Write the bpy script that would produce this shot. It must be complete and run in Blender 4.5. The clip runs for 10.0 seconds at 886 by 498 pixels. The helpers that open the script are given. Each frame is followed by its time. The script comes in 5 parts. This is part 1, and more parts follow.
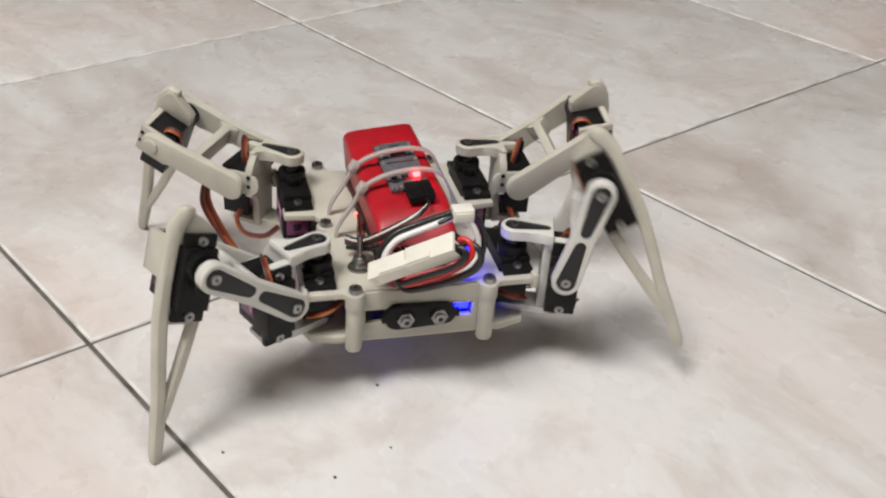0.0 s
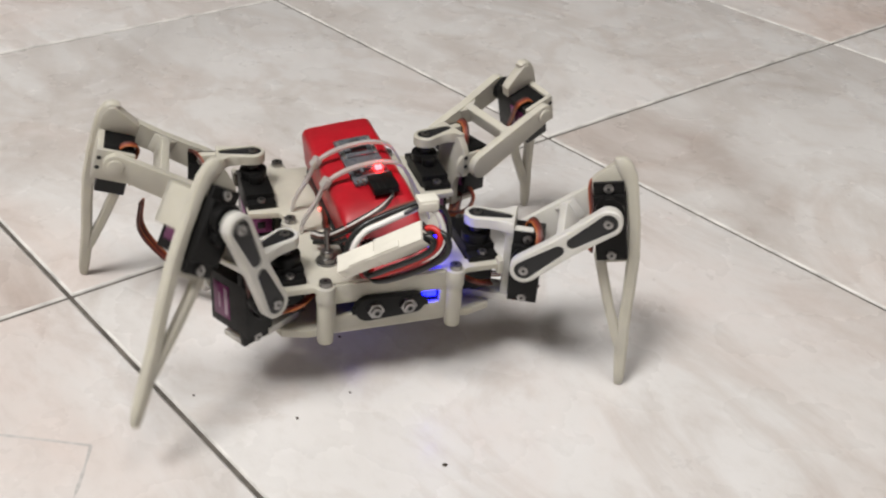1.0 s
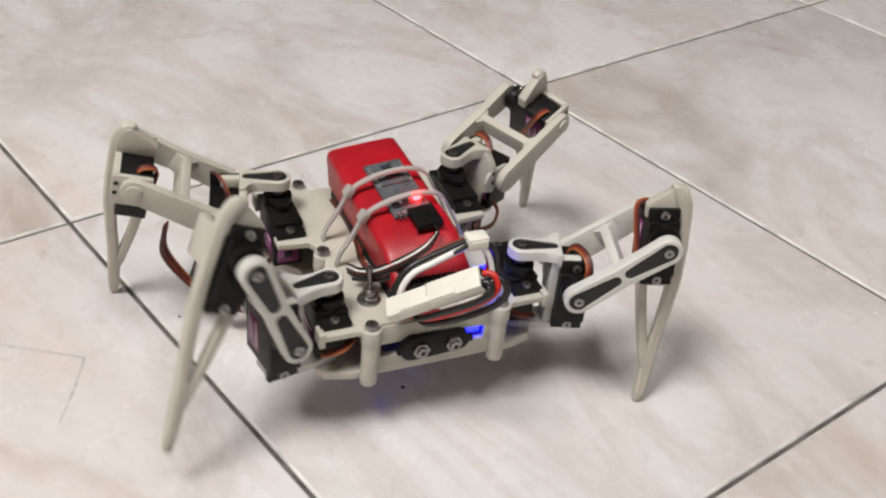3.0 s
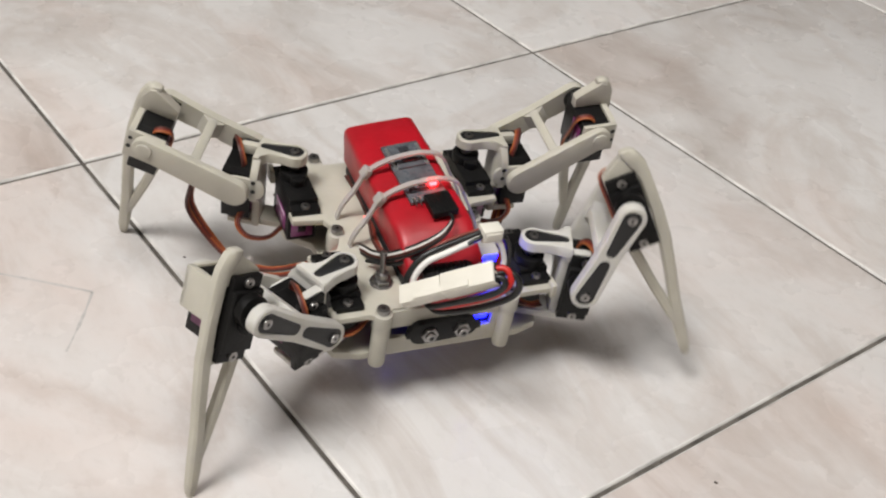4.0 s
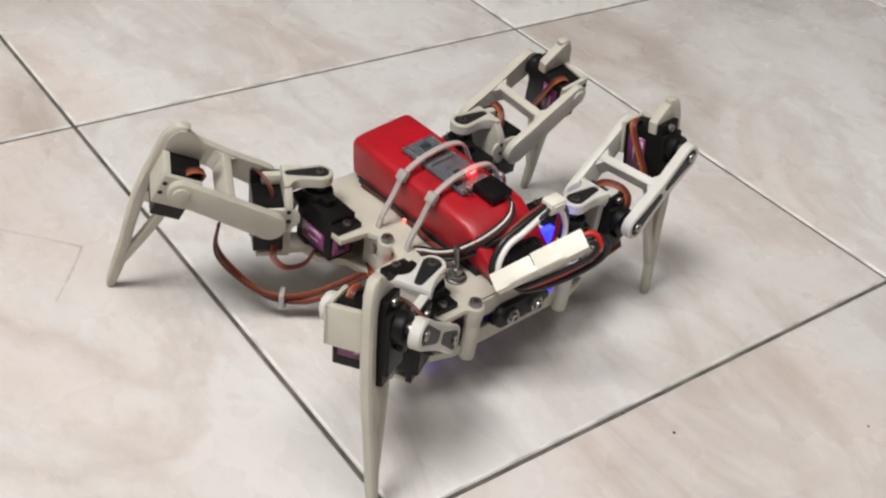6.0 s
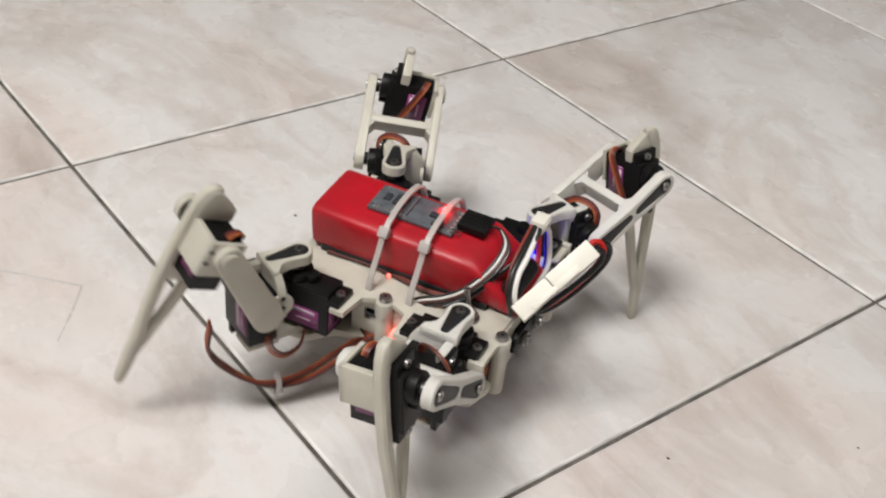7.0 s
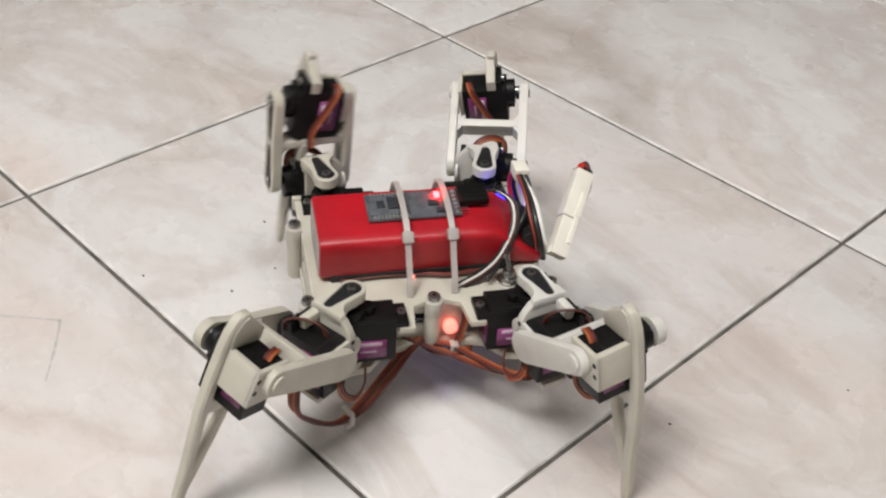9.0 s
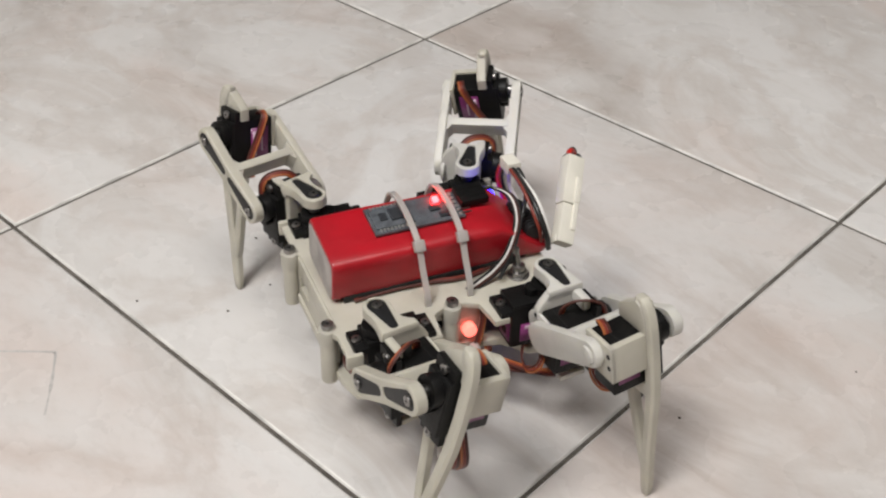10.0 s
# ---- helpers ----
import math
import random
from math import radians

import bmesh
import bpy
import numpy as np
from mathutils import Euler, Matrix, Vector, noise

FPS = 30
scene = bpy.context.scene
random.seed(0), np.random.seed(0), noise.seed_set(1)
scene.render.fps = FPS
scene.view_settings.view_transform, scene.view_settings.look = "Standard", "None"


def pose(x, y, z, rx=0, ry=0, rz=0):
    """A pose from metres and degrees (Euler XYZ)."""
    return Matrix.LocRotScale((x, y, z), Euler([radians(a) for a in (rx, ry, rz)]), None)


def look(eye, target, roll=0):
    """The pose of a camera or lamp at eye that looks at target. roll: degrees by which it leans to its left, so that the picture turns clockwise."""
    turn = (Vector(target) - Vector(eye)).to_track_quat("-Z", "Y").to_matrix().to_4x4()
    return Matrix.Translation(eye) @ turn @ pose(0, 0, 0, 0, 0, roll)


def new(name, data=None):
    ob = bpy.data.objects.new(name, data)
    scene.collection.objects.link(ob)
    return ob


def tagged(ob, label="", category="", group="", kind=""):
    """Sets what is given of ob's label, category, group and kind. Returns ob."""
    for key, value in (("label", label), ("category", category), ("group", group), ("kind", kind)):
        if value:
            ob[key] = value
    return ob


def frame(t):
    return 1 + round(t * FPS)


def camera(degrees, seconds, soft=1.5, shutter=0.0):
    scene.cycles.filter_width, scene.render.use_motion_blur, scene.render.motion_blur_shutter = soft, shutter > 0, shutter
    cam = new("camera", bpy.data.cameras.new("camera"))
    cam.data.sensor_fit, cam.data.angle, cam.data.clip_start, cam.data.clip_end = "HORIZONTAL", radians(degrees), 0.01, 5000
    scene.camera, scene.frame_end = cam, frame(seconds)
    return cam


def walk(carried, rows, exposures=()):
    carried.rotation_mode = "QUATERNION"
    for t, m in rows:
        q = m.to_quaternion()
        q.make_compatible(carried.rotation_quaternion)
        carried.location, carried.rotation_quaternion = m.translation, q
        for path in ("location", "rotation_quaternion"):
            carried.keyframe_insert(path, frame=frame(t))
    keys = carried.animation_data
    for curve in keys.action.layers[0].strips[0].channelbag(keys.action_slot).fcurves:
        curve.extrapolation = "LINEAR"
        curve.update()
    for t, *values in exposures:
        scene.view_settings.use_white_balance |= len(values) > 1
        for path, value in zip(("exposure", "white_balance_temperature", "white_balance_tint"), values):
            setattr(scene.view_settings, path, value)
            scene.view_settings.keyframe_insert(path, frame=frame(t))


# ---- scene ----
cam = camera(43.2, 10.0, soft=2.2, shutter=0.5)
PATH = [
    (0, (0.687, -0.44, 0.273), (-0.628, 0.693, -0.722), 2.5),
    (0.5, (0.707, -0.447, 0.276), (-0.592, 0.693, -0.73), 2.9),
    (1, (0.72, -0.452, 0.282), (-0.566, 0.69, -0.738), 3.4),
    (1.5, (0.731, -0.456, 0.291), (-0.545, 0.675, -0.754), 4.3),
    (2, (0.739, -0.459, 0.298), (-0.518, 0.657, -0.787), 5.1),
    (2.5, (0.746, -0.461, 0.303), (-0.499, 0.654, -0.795), 5.0),
    (4, (0.774, -0.468, 0.315), (-0.446, 0.599, -0.857), 7.8),
    (4.5, (0.779, -0.474, 0.318), (-0.423, 0.591, -0.874), 8.2),
    (5, (0.786, -0.476, 0.313), (-0.397, 0.586, -0.901), 8.7),
    (5.2, (0.791, -0.474, 0.306), (-0.407, 0.584, -0.896), 8.6),
    (6.3, (0.801, -0.478, 0.323), (-0.406, 0.598, -0.854), 8.8),
    (6.5, (0.803, -0.48, 0.325), (-0.407, 0.604, -0.841), 8.7),
    (7, (0.8, -0.48, 0.328), (-0.413, 0.611, -0.829), 7.9),
    (7.5, (0.796, -0.481, 0.327), (-0.403, 0.609, -0.845), 5.6),
    (8, (0.786, -0.485, 0.332), (-0.346, 0.631, -0.882), 4.5),
    (8.5, (0.784, -0.49, 0.335), (-0.309, 0.661, -0.883), 4.9),
    (9, (0.779, -0.492, 0.336), (-0.322, 0.67, -0.863), 4.2),
    (9.5, (0.773, -0.492, 0.335), (-0.323, 0.675, -0.863), 2.7),
    (10, (0.772, -0.489, 0.335), (-0.314, 0.685, -0.866), 1.0),
]
walk(cam, [(t, look(eye, target, roll)) for t, eye, target, roll in PATH], [(0.0, -0.10), (2.5, -0.12), (5.0, -0.17), (7.0, -0.15), (8.5, -0.14), (9.5, -0.14), (10.0, -0.27)])

# ---------------------------------------------------------------- world and light
world = bpy.data.worlds.new("world")
scene.world = world
world.use_nodes = True
wn = world.node_tree.nodes
wn["Background"].inputs["Color"].default_value = (0.9, 0.93, 1.0, 1)
wn["Background"].inputs["Strength"].default_value = 0.03
scene.view_settings.exposure = 0.0


def area_lamp(name, at, aim, size, watts, color):
    data = bpy.data.lights.new(name, "AREA")
    data.shape, data.size, data.energy, data.color = "DISK", size, watts, color
    ob = new(name, data)
    ob.matrix_world = look(at, aim)
    return ob


LAMP_A = (0.6, -1.48, 2.42)
LAMP_B = (1.1, -0.3, 2.42)
area_lamp("ceiling_lamp_light", LAMP_A, (LAMP_A[0], LAMP_A[1], 0), 0.9, 77, (1.0, 0.985, 0.965))
area_lamp("ceiling_lamp_light", LAMP_B, (LAMP_B[0], LAMP_B[1], 0), 0.9, 17, (1.0, 0.985, 0.965))


# ---------------------------------------------------------------- materials
def material(name, color, rough=0.5, metal=0.0, vary=0.0, scale=40.0, bump=0.0, bump_scale=300.0, coat=0.0,
             emit=None, power=0.0, subsurface=0.0, spec=0.5):
    m = bpy.data.materials.new(name)
    m.use_nodes = True
    n, l = m.node_tree.nodes, m.node_tree.links
    p = n["Principled BSDF"]
    p.inputs["Base Color"].default_value = (*color, 1)
    p.inputs["Roughness"].default_value = rough
    p.inputs["Metallic"].default_value = metal
    p.inputs["Coat Weight"].default_value = coat
    p.inputs["Coat Roughness"].default_value = 0.15
    p.inputs["Specular IOR Level"].default_value = spec
    if subsurface:
        p.inputs["Subsurface Weight"].default_value = subsurface
        p.inputs["Subsurface Radius"].default_value = (0.004, 0.004, 0.003)
        p.inputs["Subsurface Scale"].default_value = 1.0
    if emit:
        p.inputs["Emission Color"].default_value = (*emit, 1)
        p.inputs["Emission Strength"].default_value = power
    tc = n.new("ShaderNodeTexCoord")
    if vary:
        noise_a = n.new("ShaderNodeTexNoise")
        noise_a.inputs["Scale"].default_value = scale
        noise_a.inputs["Detail"].default_value = 6
        ramp = n.new("ShaderNodeValToRGB")
        dark = tuple(c * (1 - vary) for c in color)
        ramp.color_ramp.elements[0].color = (*dark, 1)
        ramp.color_ramp.elements[1].color = (*color, 1)
        ramp.color_ramp.elements[0].position = 0.35
        ramp.color_ramp.elements[1].position = 0.6
        l.new(tc.outputs["Object"], noise_a.inputs["Vector"])
        l.new(noise_a.outputs["Fac"], ramp.inputs["Fac"])
        l.new(ramp.outputs["Color"], p.inputs["Base Color"])
        rr = n.new("ShaderNodeMapRange")
        rr.inputs["To Min"].default_value = min(1, rough + 0.12)
        rr.inputs["To Max"].default_value = max(0.03, rough - 0.1)
        l.new(noise_a.outputs["Fac"], rr.inputs["Value"])
        l.new(rr.outputs["Result"], p.inputs["Roughness"])
    if bump:
        noise_b = n.new("ShaderNodeTexNoise")
        noise_b.inputs["Scale"].default_value = bump_scale
        noise_b.inputs["Detail"].default_value = 4
        b = n.new("ShaderNodeBump")
        b.inputs["Strength"].default_value = bump
        b.inputs["Distance"].default_value = 0.0005
        l.new(tc.outputs["Object"], noise_b.inputs["Vector"])
        l.new(noise_b.outputs["Fac"], b.inputs["Height"])
        l.new(b.outputs["Normal"], p.inputs["Normal"])
    return m


def printed_plastic(name, color):
    """Cream filament print: fine layer lines, slight stains, a little light passing through."""
    m = material(name, color, 0.42, vary=0.1, scale=60, subsurface=0.25)
    n, l = m.node_tree.nodes, m.node_tree.links
    p = n["Principled BSDF"]
    tc = n.new("ShaderNodeTexCoord")
    wave = n.new("ShaderNodeTexWave")
    wave.wave_type, wave.bands_direction = "BANDS", "Z"
    wave.inputs["Scale"].default_value = 800
    wave.inputs["Distortion"].default_value = 0.6
    fine = n.new("ShaderNodeTexNoise")
    fine.inputs["Scale"].default_value = 500
    mix = n.new("ShaderNodeMath")
    mix.operation = "ADD"
    b = n.new("ShaderNodeBump")
    b.inputs["Strength"].default_value = 0.25
    b.inputs["Distance"].default_value = 0.0003
    l.new(tc.outputs["Object"], wave.inputs["Vector"])
    l.new(tc.outputs["Object"], fine.inputs["Vector"])
    l.new(wave.outputs["Fac"], mix.inputs[0])
    l.new(fine.outputs["Fac"], mix.inputs[1])
    l.new(mix.outputs["Value"], b.inputs["Height"])
    l.new(b.outputs["Normal"], p.inputs["Normal"])
    return m


def tile_material():
    """Glazed ceramic tile, cream to pinkish grey, cloudy marble veins; each tile shows another cut of it."""
    m = bpy.data.materials.new("glazed_tile")
    m.use_nodes = True
    n, l = m.node_tree.nodes, m.node_tree.links
    p = n["Principled BSDF"]
    geo = n.new("ShaderNodeNewGeometry")
    info = n.new("ShaderNodeObjectInfo")
    mul = n.new("ShaderNodeVectorMath")
    mul.operation = "MULTIPLY_ADD"
    off = n.new("ShaderNodeCombineXYZ")
    for k, axis in enumerate("XYZ"):
        s = n.new("ShaderNodeMath")
        s.operation = "MULTIPLY"
        s.inputs[1].default_value = (17.3, 9.1, 31.7)[k]
        l.new(info.outputs["Random"], s.inputs[0])
        l.new(s.outputs["Value"], off.inputs[axis])
    mul.inputs[1].default_value = (1, 1, 1)
    l.new(geo.outputs["Position"], mul.inputs[0])
    l.new(off.outputs["Vector"], mul.inputs[2])
    stretch = n.new("ShaderNodeMapping")
    stretch.inputs["Rotation"].default_value = (0, 0, radians(28))
    stretch.inputs["Scale"].default_value = (1.0, 1.6, 1.0)
    l.new(mul.outputs["Vector"], stretch.inputs["Vector"])

    def cloud(scale, detail, distortion, stops):
        t = n.new("ShaderNodeTexNoise")
        t.inputs["Scale"].default_value = scale
        t.inputs["Detail"].default_value = detail
        t.inputs["Roughness"].default_value = 0.62
        t.inputs["Distortion"].default_value = distortion
        r = n.new("ShaderNodeValToRGB")
        e = r.color_ramp.elements
        while len(e) < len(stops):
            e.new(0.5)
        for el, (pos, c) in zip(e, stops):
            el.position, el.color = pos, (*c, 1)
        l.new(stretch.outputs["Vector"], t.inputs["Vector"])
        l.new(t.outputs["Fac"], r.inputs["Fac"])
        return r

    base = cloud(3.2, 7, 0.5, [(0.28, (0.458, 0.42, 0.396)), (0.45, (0.613, 0.593, 0.578)), (0.62, (0.66, 0.643, 0.634))])
    vein = cloud(5.5, 9, 1.3, [(0.0, (1, 1, 1)), (0.36, (1, 1, 1)), (0.45, (0.88, 0.85, 0.83)), (0.53, (1, 1, 1))])
    pinkish = cloud(2.4, 6, 0.6, [(0.50, (1, 1, 1)), (0.74, (0.95, 0.835, 0.785))])
    speck = cloud(120, 4, 0.0, [(0.3, (0.95, 0.945, 0.94)), (0.5, (1, 1, 1))])
    last = base
    for layer in (vein, pinkish, speck):
        mx = n.new("ShaderNodeMix")
        mx.data_type, mx.blend_type = "RGBA", "MULTIPLY"
        mx.inputs["Factor"].default_value = 1.0
        l.new(last.outputs["Color"] if last is base else last.outputs["Result"], mx.inputs["A"])
        l.new(layer.outputs["Color"], mx.inputs["B"])
        last = mx
    l.new(last.outputs["Result"], p.inputs["Base Color"])
    p.inputs["Specular IOR Level"].default_value = 0.36
    smear = n.new("ShaderNodeTexNoise")
    smear.inputs["Scale"].default_value = 22
    smear.inputs["Detail"].default_value = 6
    l.new(geo.outputs["Position"], smear.inputs["Vector"])
    rr = n.new("ShaderNodeMapRange")
    rr.inputs["From Min"].default_value, rr.inputs["From Max"].default_value = 0.3, 0.7
    rr.inputs["To Min"].default_value, rr.inputs["To Max"].default_value = 0.2, 0.36
    l.new(smear.outputs["Fac"], rr.inputs["Value"])
    l.new(rr.outputs["Result"], p.inputs["Roughness"])
    wavy = n.new("ShaderNodeTexNoise")
    wavy.inputs["Scale"].default_value = 35
    l.new(geo.outputs["Position"], wavy.inputs["Vector"])
    b = n.new("ShaderNodeBump")
    b.inputs["Strength"].default_value = 0.12
    b.inputs["Distance"].default_value = 0.001
    l.new(wavy.outputs["Fac"], b.inputs["Height"])
    l.new(b.outputs["Normal"], p.inputs["Normal"])
    return m


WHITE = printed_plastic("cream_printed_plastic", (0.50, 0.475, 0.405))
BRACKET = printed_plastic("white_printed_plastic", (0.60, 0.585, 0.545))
BLACK = material("black_servo_plastic", (0.007, 0.0067, 0.0067), 0.42, vary=0.3, scale=150, bump=0.2, bump_scale=900, spec=0.2)
HORN = material("black_horn_nylon", (0.011, 0.011, 0.012), 0.5, bump=0.15)
STICKER = material("magenta_sticker", (0.20, 0.03, 0.14), 0.3, vary=0.25, scale=300)
STICKER_INK = material("sticker_ink", (0.5, 0.36, 0.46), 0.4)
STEEL = material("steel_screw", (0.36, 0.35, 0.34), 0.34, metal=1.0, vary=0.3, scale=400)
DARK = material("dark_recess", (0.01, 0.01, 0.01), 0.7)
RED = material("red_shrink_wrap", (0.42, 0.005, 0.014), 0.42, vary=0.25, scale=45, bump=0.5, bump_scale=140, coat=0.06)
END = material("grey_pack_end", (0.40, 0.37, 0.35), 0.6, vary=0.3, scale=120)
BOARD = material("blue_grey_circuit_board", (0.11, 0.12, 0.135), 0.28, vary=0.4, scale=260, coat=0.3)
CHIP = material("chip_package", (0.03, 0.032, 0.038), 0.4)
SOLDER = material("tinned_pads", (0.6, 0.6, 0.58), 0.35, metal=0.8)
TIE = material("translucent_nylon_tie", (0.62, 0.58, 0.55), 0.35, subsurface=0.3)
TIE.node_tree.nodes["Principled BSDF"].inputs["Transmission Weight"].default_value = 0.4
PLUG = material("ivory_connector_nylon", (0.74, 0.71, 0.63), 0.4, vary=0.06, scale=80)
W_ORANGE = material("orange_wire", (0.34, 0.10, 0.03), 0.45)
W_RED = material("red_brown_wire", (0.20, 0.032, 0.02), 0.45)
W_BROWN = material("brown_wire", (0.075, 0.022, 0.016), 0.45)
W_BLACK = material("black_wire", (0.012, 0.012, 0.012), 0.35)
W_WHITE = material("white_wire", (0.75, 0.73, 0.70), 0.4)
W_BRIGHT = material("bright_red_wire", (0.50, 0.018, 0.014), 0.38)
LED_RED = material("red_led", (0.8, 0.1, 0.08), 0.3, emit=(1.0, 0.006, 0.007), power=110)
LED_LOW = material("red_indicator", (0.8, 0.2, 0.15), 0.3, emit=(1.0, 0.16, 0.12), power=2.6)
LED_BLUE = material("blue_led", (0.1, 0.1, 0.9), 0.3, emit=(0.003, 0.005, 1.0), power=15)
LED_FAINT = material("faint_blue_led", (0.1, 0.1, 0.9), 0.3, emit=(0.004, 0.006, 1.0), power=14)
TILE = tile_material()
# Pale worn tile edge; the highlight its bevel catches is painted in.
RIM = material("worn_edge_with_highlight", (0.74, 0.72, 0.69), 0.32, vary=0.35, scale=60, bump=0.1)
GROUT = material("grey_cement_grout", (0.13, 0.115, 0.10), 0.9, vary=0.6, scale=70, bump=0.6, bump_scale=700)
PAINT = material("wall_paint", (0.42, 0.40, 0.37), 0.7, vary=0.04, scale=3, bump=0.1, bump_scale=200)
DIRT = material("dark_crumb", (0.05, 0.035, 0.025), 0.8, vary=0.4, scale=900)
PENCIL = material("grey_scuff", (0.50, 0.475, 0.46), 0.6, vary=0.2, scale=300)
SHADE = material("opal_lamp_shade", (0.9, 0.88, 0.84), 0.4, emit=(1.0, 0.94, 0.86), power=2.5)


# ---------------------------------------------------------------- mesh tools (millimetres)
def merge(bm, piece, slot=0, m=None):
    """Adds the mesh piece to bm, with that material slot."""
    for f in piece.faces:
        f.material_index = slot
    if m is not None:
        bmesh.ops.transform(piece, matrix=m, verts=piece.verts)
    data = bpy.data.meshes.new("piece")
    piece.to_mesh(data)
    piece.free()
    bm.from_mesh(data)
    bpy.data.meshes.remove(data)
    return bm


def soften(b, width, segments=2, sharp=30):
    if width:
        edges = [e for e in b.edges if len(e.link_faces) == 2 and e.calc_face_angle(0) > radians(sharp)]
        bmesh.ops.bevel(b, geom=edges, offset=width, segments=segments, affect="EDGES", profile=0.6)


def box(bm, lo, hi, bevel=0.5, slot=0, m=None):
    b = bmesh.new()
    bmesh.ops.create_cube(b, size=1)
    for v in b.verts:
        v.co = [lo[k] if v.co[k] < 0 else hi[k] for k in range(3)]
    soften(b, bevel)
    return merge(bm, b, slot, m)


AXES = {"X": Matrix(((0, 0, 1, 0), (1, 0, 0, 0), (0, 1, 0, 0), (0, 0, 0, 1))),
        "Y": Matrix(((1, 0, 0, 0), (0, 0, -1, 0), (0, 1, 0, 0), (0, 0, 0, 1))),
        "Z": Matrix.Identity(4)}


def prism(bm, outline, lo, hi, axis="Z", bevel=0.4, slot=0, m=None):
    """An outline pushed from lo to hi along axis. Outline: (x, y) for Z, (x, z) for Y, (y, z) for X."""
    b = bmesh.new()
    if axis == "Y":
        lo, hi = -hi, -lo
    low = [b.verts.new((x, y, lo)) for x, y in outline]
    top = [b.verts.new((x, y, hi)) for x, y in outline]
    b.faces.new(list(reversed(low)))
    b.faces.new(top)
    k = len(low)
    for i in range(k):
        b.faces.new((low[i], low[(i + 1) % k], top[(i + 1) % k], top[i]))
    bmesh.ops.recalc_face_normals(b, faces=b.faces)
    if bevel:
        rims = [e for e in b.edges if abs(e.verts[0].co.z - e.verts[1].co.z) < 1e-6]
        bmesh.ops.bevel(b, geom=rims, offset=bevel, segments=2, affect="EDGES", profile=0.6)
    bmesh.ops.transform(b, matrix=AXES[axis], verts=b.verts)
    return merge(bm, b, slot, m)


def cyl(bm, at, radius, lo, hi, axis="Z", seg=20, bevel=0.25, slot=0, m=None, squash=1.0):
    ring = [(at[0] + radius * math.cos(2 * math.pi * i / seg), at[1] + squash * radius * math.sin(2 * math.pi * i / seg)) for i in range(seg)]
    return prism(bm, ring, lo, hi, axis, bevel, slot, m)


def capsule(x0, y0, r0, x1, y1, r1, seg=10):
    """Outline round two circles: a bar with round ends, tapered when the radii differ."""
    a = math.atan2(y1 - y0, x1 - x0)
    out = []
    for i in range(seg + 1):
        t = a + math.pi / 2 + math.pi * i / seg
        out.append((x0 + r0 * math.cos(t), y0 + r0 * math.sin(t)))
    for i in range(seg + 1):
        t = a - math.pi / 2 + math.pi * i / seg
        out.append((x1 + r1 * math.cos(t), y1 + r1 * math.sin(t)))
    return out


def tray(bm, outer, beds, lo, hi, depth, axis="Z", slot=0):
    """A bar from lo to hi whose top has sunken beds."""
    b = bmesh.new()

    def loop(ring, h):
        return [b.verts.new((x, y, h)) for x, y in ring]

    def wall(r0, r1):
        for i in range(len(r0)):
            b.faces.new((r0[i], r0[(i + 1) % len(r0)], r1[(i + 1) % len(r0)], r1[i]))

    sign = -1 if axis == "Y" else 1
    cx = sum(x for x, y in outer) / len(outer)
    cy = sum(y for x, y in outer) / len(outer)
    foot = loop(outer, sign * lo)
    side = loop(outer, sign * (hi - 0.5))
    rim = loop([(x - 0.45 * (x - cx) / max(1e-6, math.hypot(x - cx, y - cy)), y - 0.45 * math.copysign(min(1, abs(y - cy) / 3), y - cy)) for x, y in outer], sign * hi)
    b.faces.new(foot)
    wall(foot, side)
    wall(side, rim)
    edges = [b.edges.get((rim[i], rim[(i + 1) % len(rim)])) for i in range(len(rim))]
    for bed in beds:
        top = loop(bed, sign * hi)
        low = loop(bed, sign * (hi - depth))
        wall(top, low)
        b.faces.new(low)
        edges += [b.edges.get((top[i], top[(i + 1) % len(top)])) for i in range(len(top))]
    bmesh.ops.triangle_fill(b, use_beauty=True, use_dissolve=False, edges=edges)
    bmesh.ops.transform(b, matrix=AXES[axis], verts=b.verts)
    bmesh.ops.recalc_face_normals(b, faces=b.faces)
    return merge(bm, b, slot)


def smooth_line(points, steps=6):
    pts = [Vector(p) for p in points]
    pts = [2 * pts[0] - pts[1]] + pts + [2 * pts[-1] - pts[-2]]
    out = []
    for i in range(1, len(pts) - 2):
        for s in range(steps):
            t = s / steps
            p0, p1, p2, p3 = pts[i - 1:i + 3]
            out.append(0.5 * ((2 * p1) + (p2 - p0) * t + (2 * p0 - 5 * p1 + 4 * p2 - p3) * t * t + (3 * p1 - p0 - 3 * p2 + p3) * t ** 3))
    out.append(pts[-2])
    return out


